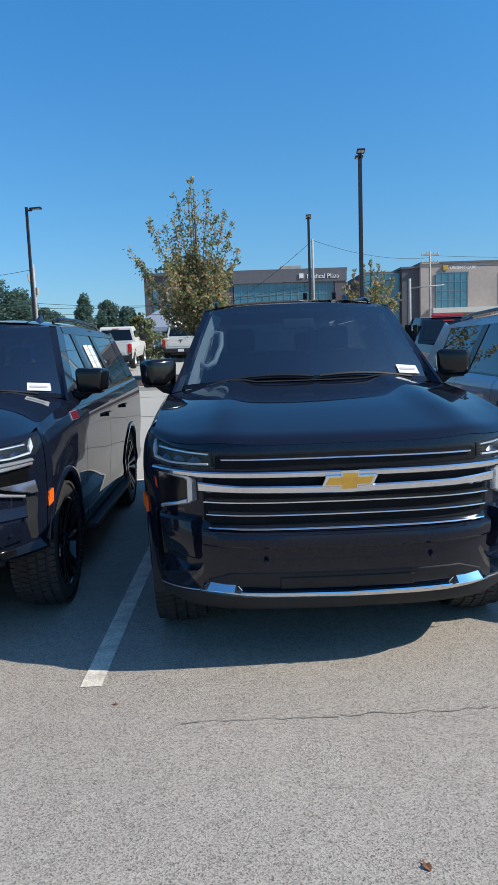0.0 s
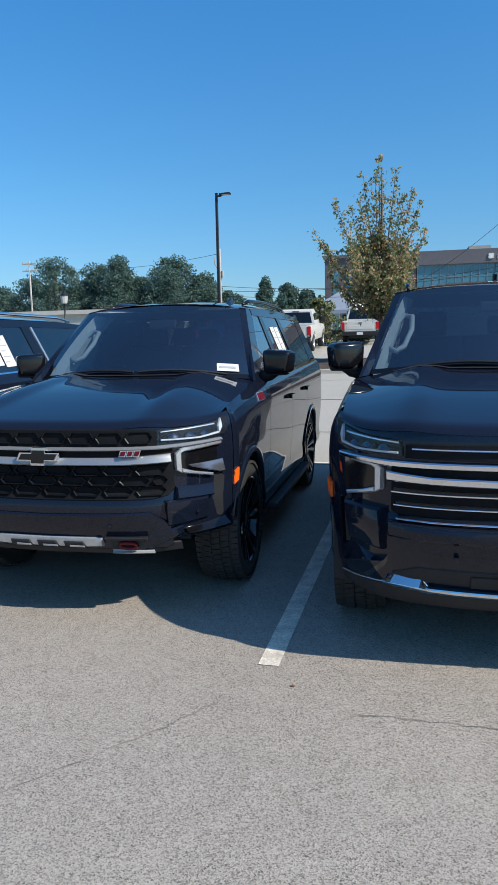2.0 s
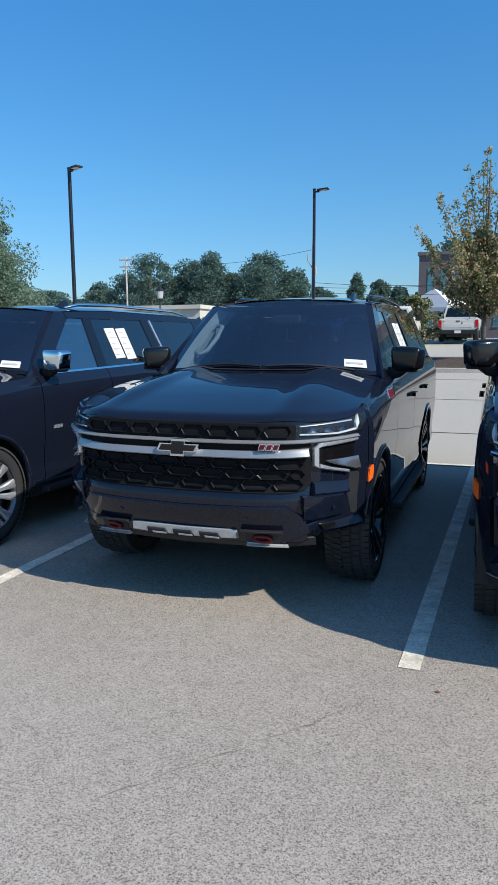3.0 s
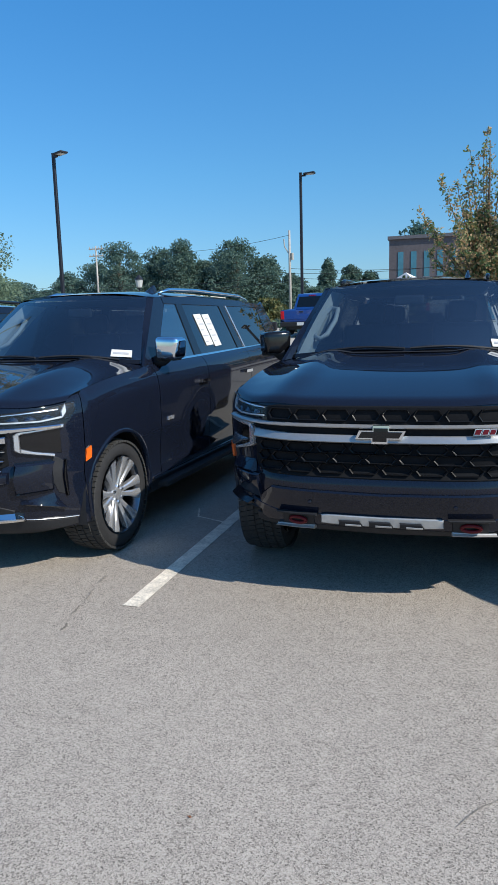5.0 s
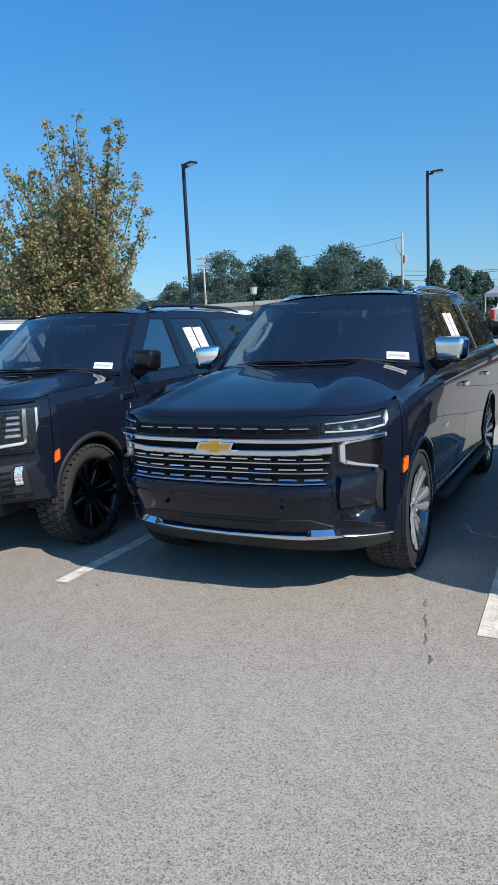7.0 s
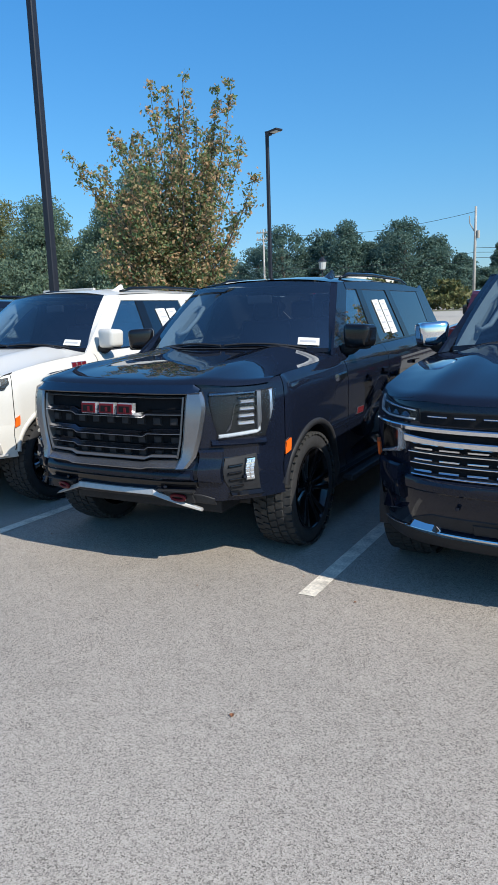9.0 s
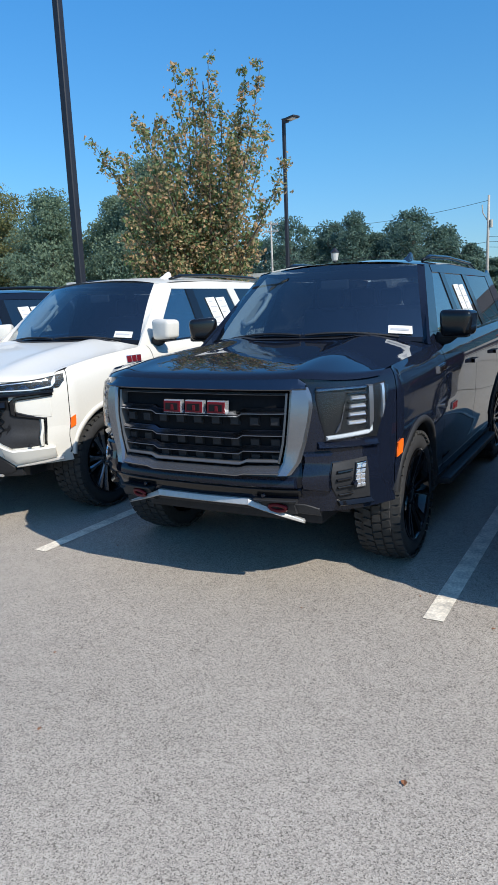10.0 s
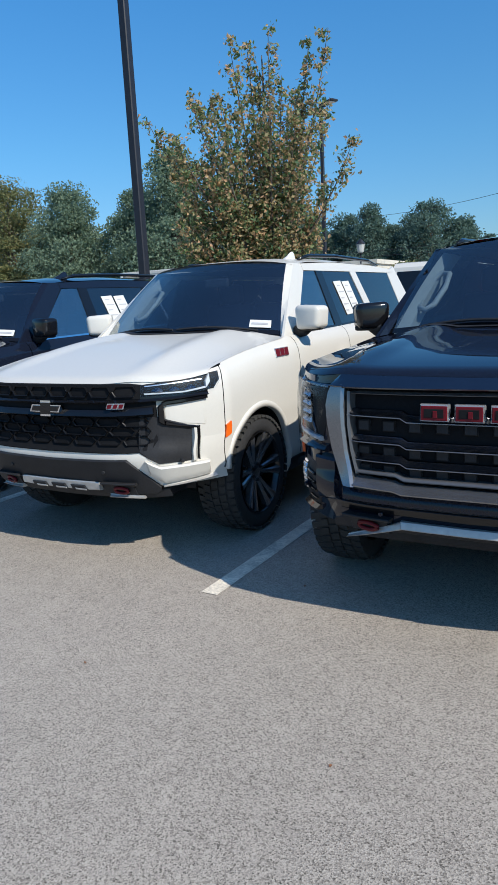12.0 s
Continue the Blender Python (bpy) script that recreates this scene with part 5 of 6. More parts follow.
def fallen_leaf(x, y, size, turn, mat=LEAF_DEAD, label="small curled brown leaf on the asphalt"):
    bm = bmesh.new()
    pts = [(0, -1, 0.02), (0.45, -0.5, 0.25), (0.55, 0.1, 0.3), (0.2, 0.35, 0.12), (0, 1, 0.28), (-0.25, 0.35, 0.1), (-0.6, 0.05, 0.32), (-0.4, -0.55, 0.2)]
    c = bm.verts.new((0, 0, 0.06 * size))
    ring = [bm.verts.new((a * size, b * size, h * size)) for a, b, h in pts]
    for i in range(len(ring)):
        bm.faces.new((c, ring[i], ring[(i + 1) % len(ring)]))
    ob = part("leaf", bm, mat, None)
    ob.matrix_basis = pose(x, y, 0.002, 0, 0, turn)
    return tagged(ob, label, "leaf", "leaves on the asphalt")


for x, y, s, a in ((0.54, 1.85, 0.026, 20), (-0.63, 2.99, 0.018, 80), (-8.72, 3.48, 0.014, 10), (-6.12, 3.2, 0.014, 130), (-7.1, 3.05, 0.01, 40), (-6.2, 1.9, 0.02, 200), (-7.6, 1.6, 0.014, 15),
                  (-9.3, 2.3, 0.012, 60), (-5.3, 3.6, 0.012, 100), (-3.3, 1.4, 0.012, 30), (-2.6, 1.6, 0.01, 70), (-6.55, 3.45, 0.012, 0), (-8.0, 2.1, 0.012, 170)):
    fallen_leaf(x, y, s, a)


# ---- planted island ----
def island(x0, x1, y0, y1, label):
    z = rise(0, (y0 + y1) / 2)
    isl = empty("planted_island", pose(0, 0, 0), label, "planter", kind="structure")
    k = bmesh.new()
    r = 0.6
    ring = []
    for cx, cy, a0 in ((x1 - r, y1 - r, 0), (x0 + r, y1 - r, 90), (x0 + r, y0 + r, 180), (x1 - r, y0 + r, 270)):
        for q in range(6):
            a = radians(a0 + 18 * q)
            ring.append((cx + r * math.cos(a), cy + r * math.sin(a), math.cos(a), math.sin(a)))
    rows = []
    for d, h in ((0.0, -0.05), (0.0, 0.13), (-0.02, 0.15), (-0.15, 0.15), (-0.15, 0.05)):
        rows.append([(x + c * d, y + s * d, rise(0, y) + h) for x, y, c, s in ring])
    grid(k, rows, close=True)
    part("kerb", k, KERB, isl)
    m = bmesh.new()
    c = m.verts.new(((x0 + x1) / 2, (y0 + y1) / 2, z + 0.3))
    vs = [m.verts.new((x - cc * 0.14, y - s * 0.14, rise(0, y) + 0.12)) for x, y, cc, s in ring]
    for i in range(len(vs)):
        m.faces.new((c, vs[i], vs[(i + 1) % len(vs)]))
    part("mulch", m, MULCH, isl, "dark brown mulch bed")
    return isl


island(-4.5, 3.5, 21.8, 26.6, "kerbed island of brown mulch with a young tree")
island(-18.5, -11.0, 12.4, 15.6, "kerbed island of brown mulch under a maple")


# ---- trees ----
def leaf_mesh(name, pts, size, mat, parent, rng, label=""):
    """Many small bent leaves in one mesh."""
    n = len(pts)
    v = np.zeros((n, 4, 3))
    u = rng.normal(size=(n, 3))
    u /= np.linalg.norm(u, axis=1)[:, None]
    w = np.cross(u, rng.normal(size=(n, 3)) + np.array([0.0, 0.0, 0.3]))
    w /= np.linalg.norm(w, axis=1)[:, None]
    s = size * rng.uniform(0.6, 1.3, size=(n, 1))
    nrm = np.cross(u, w)
    v[:, 0], v[:, 2] = pts - u * s, pts + u * s
    v[:, 1], v[:, 3] = pts + w * s * 0.62 + nrm * s * 0.25, pts - w * s * 0.62 + nrm * s * 0.25
    idx = np.arange(n * 4).reshape(n, 4)
    me = bpy.data.meshes.new(name)
    me.from_pydata(v.reshape(-1, 3).tolist(), [], np.concatenate([idx[:, [0, 1, 2]], idx[:, [0, 2, 3]]]).tolist())
    me.materials.append(mat)
    ob = new(name, me)
    ob.parent = parent
    return tagged(ob, label) if label else ob


def maple(x, y, base, height, across, leaders, fill, crown_low, leaves, size, mat, seed, label):
    """Upright limbs: each leader ends in a plume at (sideways, height); fill is (low side, high side, low, top) of the dense middle."""
    rng = np.random.default_rng(seed)
    tree = empty("tree", pose(x, y, base), label, "tree", "maples in the islands")
    trunk = bmesh.new()
    tube(trunk, [(0, 0, -0.1), (0.02, 0.01, height * 0.2), (-0.03, 0.02, height * 0.45), (0.02, 0, height * 0.7), (0.0, 0.0, height * 0.9)],
         [0.09, 0.075, 0.06, 0.035, 0.012], 9)
    side, deep = Vector((math.cos(radians(across)), math.sin(radians(across)), 0)), Vector((-math.sin(radians(across)), math.cos(radians(across)), 0))
    shoots = [(u, rng.uniform(-0.55, 0.55) * (0.4 + abs(u)), z * 0.975, 1.0) for u, z in leaders]
    for k in range(40):
        f = rng.uniform(0, 1)
        u = fill[0] + (fill[1] - fill[0]) * rng.uniform(0, 1)
        shoots.append((u, rng.uniform(-1.3, 1.3), fill[2] + (fill[3] - fill[2]) * f, 1.25))
    pts = []
    limbs = bmesh.new()
    per = leaves // len(shoots)
    for u, v, z1, bush in shoots:
        z0 = max(crown_low * 0.7, min(z1 * rng.uniform(0.3, 0.5), height * 0.55))
        start, end = Vector((0, 0, z0)), side * u + deep * v + Vector((0, 0, z1))
        mid = start.lerp(end, 0.42) + (side * u + deep * v) * 0.26
        at = lambda t: start.lerp(mid, t).lerp(mid.lerp(end, t), t)
        tube(limbs, [at(q / 7) for q in range(8)], [0.03 * (1 - 0.115 * q) for q in range(8)], 5, cap=False)
        twigs = 16
        for q in range(twigs):
            t = 0.22 + 0.78 * (q + rng.uniform(0, 1)) / twigs
            p = at(min(t, 1.0))
            out = Vector(rng.normal(size=3)).normalized()
            reach = (0.5 * (1.05 - t) + 0.1) * bush * rng.uniform(0.5, 1.2)
            tip = p + Vector((out.x, out.y, abs(out.z) * 0.6 + 0.25)) * reach
            tube(limbs, [p, p.lerp(tip, 0.5), tip], [0.009, 0.006, 0.003], 3, cap=False)
            m = max(4, per // twigs)
            w = rng.uniform(0.15, 1.05, size=(m, 1))
            c = np.array(p) + (np.array(tip) - np.array(p)) * w
            pts.append(c + rng.normal(size=(m, 3)) * (0.05 + 0.085 * (1.1 - min(t, 1.0)) * bush))
    part("trunk", trunk, BARK, tree, smooth=True)
    part("limb", limbs, BARK, tree, smooth=True)
    leaf_mesh("crown", np.concatenate(pts), size, mat, tree, rng, "loose crown of green leaves turning orange")
    return tree


def broadleaf(x, y, base, height, width, mat, seed, label, leaves=2600, size=0.3, low=0.12, group="trees beyond the lot", cone=False):
    """A crown of many uneven clumps, rounded or drawn up to a point."""
    rng = np.random.default_rng(seed)
    tree = empty("tree", pose(x, y, base), label, "tree", group)
    trunk = bmesh.new()
    tube(trunk, [(0, 0, -0.1), (0.1, 0, height * 0.35), (0, 0.1, height * 0.75)], [height * 0.025, height * 0.02, height * 0.008], 7)
    lobes = 64
    pts = []
    limbs = bmesh.new()
    for k in range(lobes):
        f = (k + 0.5) / lobes
        z = height * (low + 0.06 + (0.88 - low) * f)
        r = width / 2 * ((1.05 - f) ** 0.75 * min(1.0, 0.55 + 2.5 * f) if cone else math.sin(math.pi * min(1.0, 0.22 + 0.72 * f)) ** 0.8)
        r *= rng.uniform(0.2, 0.6) if k % 3 == 0 else rng.uniform(0.75, 1.1)
        a = k * 2.4 + rng.uniform(-0.5, 0.5)
        c = np.array([r * 0.8 * math.cos(a), r * 0.8 * math.sin(a), z])
        tube(limbs, [(0, 0, z * 0.7), tuple(c * np.array([0.5, 0.5, 0.9])), tuple(c)], [height * 0.005, height * 0.003, height * 0.001], 4, cap=False)
        rad = np.array([width * 0.17, width * 0.17, height * 0.085]) * rng.uniform(0.6, 1.35) * (1.15 - 0.45 * f)
        m = leaves // lobes
        d = rng.normal(size=(m, 3))
        d /= np.linalg.norm(d, axis=1)[:, None]
        pts.append(c + d * rad * rng.uniform(0.3, 1.15, size=(m, 1)) ** 0.7 + np.array([0, 0, 0.3]) * rad)
    part("trunk", trunk, BARK, tree, smooth=True)
    part("limb", limbs, BARK, tree, smooth=True)
    leaf_mesh("crown", np.concatenate(pts), size, mat, tree, rng)
    return tree


maple(-0.95, 24.4, rise(0, 24.4) + 0.2, 7.1, 0, ((-0.1, 7.0), (0.45, 6.5), (-0.6, 6.3), (-0.2, 6.3), (-1.45, 5.3), (-1.0, 5.3), (-0.7, 5.5), (-2.1, 4.3), (-1.8, 3.9), (-1.9, 3.3), (1.0, 5.8), (0.75, 5.6),
      (1.25, 5.2), (1.5, 4.6), (1.2, 3.8), (1.0, 2.5), (-1.3, 2.4)), (-1.0, 1.15, 2.2, 4.6), 1.9, 17000, 0.058, MAPLE, 5, "young maple with loose upright limbs and turning leaves")
maple(-14.2, 14.0, rise(0, 14.0) + 0.15, 6.9, 27, ((0.15, 6.75), (-0.65, 6.65), (-0.3, 6.7), (1.3, 6.5), (0.95, 6.45), (1.45, 5.7), (1.75, 4.45), (-2.3, 4.95), (-2.1, 5.2), (-1.45, 5.6), (-1.1, 5.6), (-2.0, 4.2), (1.2, 3.6),
      (-1.9, 3.4), (0.9, 2.9), (-1.4, 2.5), (0.4, 6.0), (-0.9, 5.6), (0.7, 5.8), (1.1, 5.2), (-0.1, 6.1)), (-1.9, 1.0, 2.2, 5.4), 1.4, 32000, 0.048, MAPLE, 11, "maple with upright limbs and green to orange leaves")
maple(9.4, 45.0, 1.44, 6.2, 0, ((0.1, 6.1), (1.0, 5.2), (1.6, 4.8), (-1.2, 5.3), (-1.8, 4.2), (0.6, 5.7), (-0.6, 5.6), (1.9, 3.2), (-2.0, 3.0)), (-1.7, 1.7, 1.8, 4.6), 1.5, 4200, 0.12, MAPLE, 7, "small autumn tree near the street")
for k, (x, y, h, w, mat) in enumerate((
        (-52.0, 42.0, 10.8, 9.0, OLIVE_LEAF), (-43.8, 40.0, 9.2, 9.4, GREEN_LEAF), (-38.6, 41.5, 8.6, 8.0, GREEN_LEAF), (-34.4, 40.0, 10.4, 9.2, GREEN_LEAF), (-36.6, 44.0, 7.6, 6.0, GREEN_LEAF), (-41.0, 44.5, 7.0, 7.0, GREEN_LEAF),
        (-47.5, 44.0, 7.5, 8.0, OLIVE_LEAF), (-56.0, 46.0, 9.0, 9.0, GREEN_LEAF), (-49.0, 39.5, 4.0, 6.0, OLIVE_LEAF))):
    broadleaf(x, y, 1.3 if y > 35 else 0.9, h, w, mat, 30 + k, "broad green tree at the edge of the lot", 24000, 0.1, 0.02, "trees at the lot's edge", mat == GREEN_LEAF)
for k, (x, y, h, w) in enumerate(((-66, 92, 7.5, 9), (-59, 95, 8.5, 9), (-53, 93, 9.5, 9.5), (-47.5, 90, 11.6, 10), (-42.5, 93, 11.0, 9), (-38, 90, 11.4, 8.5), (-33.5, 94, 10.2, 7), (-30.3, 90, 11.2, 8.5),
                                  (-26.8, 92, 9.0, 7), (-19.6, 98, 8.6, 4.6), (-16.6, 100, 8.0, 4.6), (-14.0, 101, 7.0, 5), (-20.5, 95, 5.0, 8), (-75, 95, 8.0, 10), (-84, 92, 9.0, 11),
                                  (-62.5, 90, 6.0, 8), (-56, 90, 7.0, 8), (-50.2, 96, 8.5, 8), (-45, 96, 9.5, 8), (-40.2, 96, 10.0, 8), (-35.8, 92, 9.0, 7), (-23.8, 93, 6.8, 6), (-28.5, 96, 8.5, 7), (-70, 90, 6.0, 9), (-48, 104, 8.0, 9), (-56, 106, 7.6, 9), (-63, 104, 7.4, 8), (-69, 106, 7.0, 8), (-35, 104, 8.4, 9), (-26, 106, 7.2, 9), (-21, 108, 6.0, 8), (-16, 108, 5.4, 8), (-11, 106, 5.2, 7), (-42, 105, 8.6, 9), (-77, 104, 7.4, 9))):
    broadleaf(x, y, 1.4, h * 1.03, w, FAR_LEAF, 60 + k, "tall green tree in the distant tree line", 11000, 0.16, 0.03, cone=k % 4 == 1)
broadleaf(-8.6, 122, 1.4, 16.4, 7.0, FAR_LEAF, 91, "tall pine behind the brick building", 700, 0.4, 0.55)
for k, (x, y, h, w, mat) in enumerate(((-4.6, 37.5, 2.6, 2.5, OLIVE_LEAF), (-8.2, 36.3, 0.9, 2.6, GREEN_LEAF), (-10.2, 36.4, 0.9, 2.4, GREEN_LEAF), (-3.0, 43.0, 0.9, 2.2, GREEN_LEAF), (-6.9, 36.2, 0.95, 2.0, GREEN_LEAF),
                                       (-25, 62, 3.0, 5.5, OLIVE_LEAF), (-40, 60, 3.0, 6, OLIVE_LEAF), (-46, 58, 3.2, 6, OLIVE_LEAF), (-18.5, 62, 2.6, 4, OLIVE_LEAF))):
    broadleaf(x, y, rise(0, min(y, 59)), h, w, mat, 120 + k, "low rounded shrub by the drive", 1600, 0.1 if y < 50 else 0.2, 0.0, "shrubs by the drive")


# ---- lamp posts, utility poles and wires ----
def lamp_post(x, y, top, r, heads, size=1.0, group="parking lot lamp posts"):
    z = rise(0, y)
    post = empty("street_lamp", pose(x, y, z), "dark bronze parking lot lamp post with flat heads", "street lamp", group)
    h = top - z
    part("base", tube(bmesh.new(), [(0, 0, -0.05), (0, 0, 0.6), (0, 0, 0.66)], [0.28, 0.28, 0.2], 20), KERB, post, "round concrete footing", smooth=False)
    pole = bmesh.new()
    rr = r
    grid(pole, [[(rr * c * (1 - 0.12 * t), rr * s * (1 - 0.12 * t), 0.6 + (h - 0.6) * t) for c, s in ((-1, -0.8), (-0.8, -1), (0.8, -1), (1, -0.8), (1, 0.8), (0.8, 1), (-0.8, 1), (-1, 0.8))] for t in (0, 0.5, 1)], close=True)
    part("pole", pole, POLE_PAINT, post)
    for a in heads:
        arm = bmesh.new()
        box(arm, 0.0, 0.25, -0.04, 0.04, h - 0.16, h - 0.08)
        bmesh.ops.transform(arm, matrix=pose(0, 0, 0, 0, 0, a), verts=arm.verts)
        part("arm", arm, POLE_PAINT, post)
        head = boxed(0.16, 0.16 + 0.56 * size, -0.19 * size, 0.19 * size, h - 0.02 - 0.075 * size, h - 0.02, bevel=0.025 * size)
        for v in head.verts:
            v.co.z += 0.07 * (v.co.x - 0.16)
        bmesh.ops.transform(head, matrix=pose(0, 0, 0, 0, 0, a), verts=head.verts)
        hd = part("lamp_head", head, POLE_PAINT, post)
        lens = boxed(0.24, 0.2 + 0.46 * size, -0.14 * size, 0.14 * size, h - 0.01 - 0.075 * size, h + 0.004 - 0.075 * size)
        bmesh.ops.transform(lens, matrix=pose(0, 0, 0, 0, 0, a), verts=lens.verts)
        part("lens", lens, LAMP_GLASS, hd)
    part("cap", boxed(-r, r, -r, r, h - 0.02, h + 0.03, bevel=0.01), POLE_PAINT, post)
    return post


lamp_post(-9.44, 34.83, 8.95, 0.07, (0,))
lamp_post(-18.17, 26.6, 8.9, 0.07, (-20,))
lamp_post(-14.38, 9.7, 9.3, 0.072, (180, 0))
lamp_post(4.89, 25.0, 8.42, 0.072, (-96, 84), 0.75)
lamp_post(4.62, 38.0, 8.75, 0.07, (-96, 84), 0.75)


def utility_pole(x, y, top, arms, label, drum=True):
    z = rise(0, min(y, 59))
    post = empty("utility_pole", pose(x, y, z), label, "utility pole", "timber utility poles")
    h = top - z
    part("pole", tube(bmesh.new(), [(0, 0, -0.2), (0, 0, h * 0.5), (0, 0, h)], [0.13, 0.115, 0.09], 10), WOOD_POLE, post, smooth=True)
    for k in range(arms):
        zz = h - 0.35 - 0.8 * k
        part("crossarm", boxed(-0.9, 0.9, -0.07, 0.07, zz - 0.07, zz + 0.07), WOOD_POLE, post)
        for q in (-0.8, -0.35, 0.35, 0.8):
            part("insulator", tube(bmesh.new(), [(q, 0, zz + 0.07), (q, 0, zz + 0.26)], 0.05, 7), KERB, post)
    if arms < 2 and drum:
        part("transformer", tube(bmesh.new(), [(0.22, 0, h - 2.5), (0.22, 0, h - 1.9)], 0.13, 12), KERB, post, smooth=False)
        part("bracket", tube(bmesh.new(), [(-0.1, 0, h - 1.9), (-0.45, 0, h - 1.3), (-0.5, 0, h - 0.7)], 0.05, 6), WOOD_POLE, post)
    return post


utility_pole(-42.9, 75, 11.3, 2, "weathered timber utility pole with crossarms")
utility_pole(-16.0, 60, 9.6, 0, "weathered timber utility pole with transformer")
utility_pole(20.6, 70, 11.0, 2, "weathered timber utility pole by the brick building")
utility_pole(7.6, 60, 11.0, 0, "pale timber utility pole holding two wires", False)


def wire(a, b, sag, r=0.018):
    bm = bmesh.new()
    a, b = Vector(a), Vector(b)
    tube(bm, [a.lerp(b, k / 16) - Vector((0, 0, sag * 4 * (k / 16) * (1 - k / 16))) for k in range(17)], r, 5)
    return tagged(part("overhead_wire", bm, WIRE, None), "thin dark overhead wire between utility poles", "wire", "overhead wires")


for a, b, s in (((7.6, 60, 10.9), (20.6, 70, 10.4), 0.6), ((7.6, 60, 10.9), (-1.0, 72, 6.0), 0.5), ((20.6, 70, 10.6), (60, 66, 10.5), 0.8), ((20.6, 70, 9.8), (60, 66, 9.6), 0.8),
                ((-42.9, 75, 10.9), (-16.0, 60, 9.2), 0.9), ((-16.0, 60, 6.4), (7.6, 60, 6.8), 0.7), ((-16.0, 60, 5.6), (7.6, 60, 6.1), 0.7), ((-16.0, 60, 6.0), (7.6, 60, 7.2), 0.7),
                ((-42.9, 75, 6.6), (-16.0, 60, 5.4), 0.6), ((-42.9, 75, 7.0), (-16.0, 60, 6.0), 0.6), ((-42.9, 75, 6.6), (-90, 80, 6.8), 0.6), ((-42.9, 75, 7.1), (-90, 80, 7.2), 0.6)):
    wire(a, b, s)


def lantern_post(x, y, top):
    z = rise(0, min(y, 59))
    h = top - z
    post = empty("lantern_post", pose(x, y, z), "dark post with a pale glass lantern", "street lamp")
    part("pole", tube(bmesh.new(), [(0, 0, -0.1), (0, 0, h - 0.9)], [0.07, 0.05], 10), POLE_PAINT, post, smooth=True)
    part("lantern", tube(bmesh.new(), [(0, 0, h - 0.9), (0, 0, h - 0.82), (0, 0, h - 0.35), (0, 0, h - 0.3)], [0.12, 0.2, 0.27, 0.24], 10), LAMP_GLASS, post, "pale glass lantern body")
    part("cap", tube(bmesh.new(), [(0, 0, h - 0.32), (0, 0, h - 0.2), (0, 0, h)], [0.32, 0.22, 0.04], 10), POLE_PAINT, post)
    part("frame", tube(bmesh.new(), [(0, 0, h - 0.93), (0, 0, h - 0.88)], [0.16, 0.16], 10), POLE_PAINT, post)


lantern_post(-23.3, 45, 5.3)


def traffic_light(x, y, z):
    t = empty("traffic_light", pose(x, y, z), "black traffic signal hanging from its wire", "traffic light", "traffic signals")
    part("housing", boxed(-0.13, 0.13, -0.1, 0.1, -0.4, 0.4, bevel=0.03), PLASTIC, t)
    part("back_plate", boxed(-0.17, 0.17, 0.105, 0.12, -0.45, 0.45), PLASTIC, t)
    for k in (-1, 0, 1):
        part("visor", tube(bmesh.new(), [(0, -0.1, 0.25 * k), (0, -0.2, 0.25 * k)], [0.09, 0.1], 10, cap=False), PLASTIC, t)
    part("hanger", tube(bmesh.new(), [(0, 0, 0.5), (0, 0, 1.3)], 0.03, 6), POLE_PAINT, t)


for x in (6.9, 9.4):
    traffic_light(x, 60.2, 6.1)
wire((5.0, 60.2, 7.5), (14.5, 60.2, 7.4), 0.12, 0.025)
mast = empty("signal_mast", pose(15.9, 60, 1.44), "tall grey steel signal mast", "signal mast")
part("pole", tube(bmesh.new(), [(0, 0, -0.1), (0, 0, 6.0)], [0.15, 0.12], 12), WOOD_POLE, mast, smooth=True)
part("arm", tube(bmesh.new(), [(0, 0, 5.2), (3.0, 0, 5.4)], [0.06, 0.04], 8), WOOD_POLE, mast, smooth=True)


# ---- buildings ----
def panes(parent, x0, x1, z0, z1, y, nx, nz, glass=CURTAIN):
    """A glazed field: each pane and each mullion on its own."""
    for i in range(nx):
        for j in range(nz):
            a, b = x0 + (x1 - x0) * i / nx, x0 + (x1 - x0) * (i + 1) / nx
            c, d = z0 + (z1 - z0) * j / nz, z0 + (z1 - z0) * (j + 1) / nz
            part("pane", boxed(a + 0.04, b - 0.04, y - 0.02, y + 0.02, c + 0.04, d - 0.04), glass, parent)
    for i in range(nx + 1):
        x = x0 + (x1 - x0) * i / nx
        part("mullion", boxed(x - 0.05, x + 0.05, y - 0.08, y - 0.021, z0, z1), MULLION, parent)
    for j in range(nz + 1):
        z = z0 + (z1 - z0) * j / nz
        part("transom", boxed(x0, x1, y - 0.07, y - 0.022, z - 0.05, z + 0.05), MULLION, parent)


def sign_text(parent, words, x, y, z, size):
    c = bpy.data.curves.new("sign_letters", "FONT")
    c.body, c.size, c.extrude = words, size, 0.03
    c.materials.append(SIGN_WHITE)
    o = new("sign_letters", c)
    o.parent = parent
    o.matrix_basis = pose(x, y, z, 90)
    return o


plaza = empty("medical_building", pose(0, 0, 0), "long dark brick building with a blue glass front", "building")
part("wall", boxed(-11.3, 1.2, 100.0, 125.0, 1.0, 12.7), BRICK, plaza)
part("wall", boxed(1.2, 17.2, 100.25, 125.0, 1.0, 13.0), BAND, plaza)
part("parapet", boxed(-11.5, 17.5, 99.7, 125.2, 12.7, 13.15), BAND, plaza)
part("fascia", boxed(1.2, 17.4, 99.6, 100.2, 11.3, 12.7), BAND, plaza)
panes(plaza, 1.4, 15.6, 1.6, 11.25, 100.1, 14, 6)
part("pier", boxed(15.7, 17.3, 99.7, 100.2, 1.0, 11.3), BRICK, plaza)
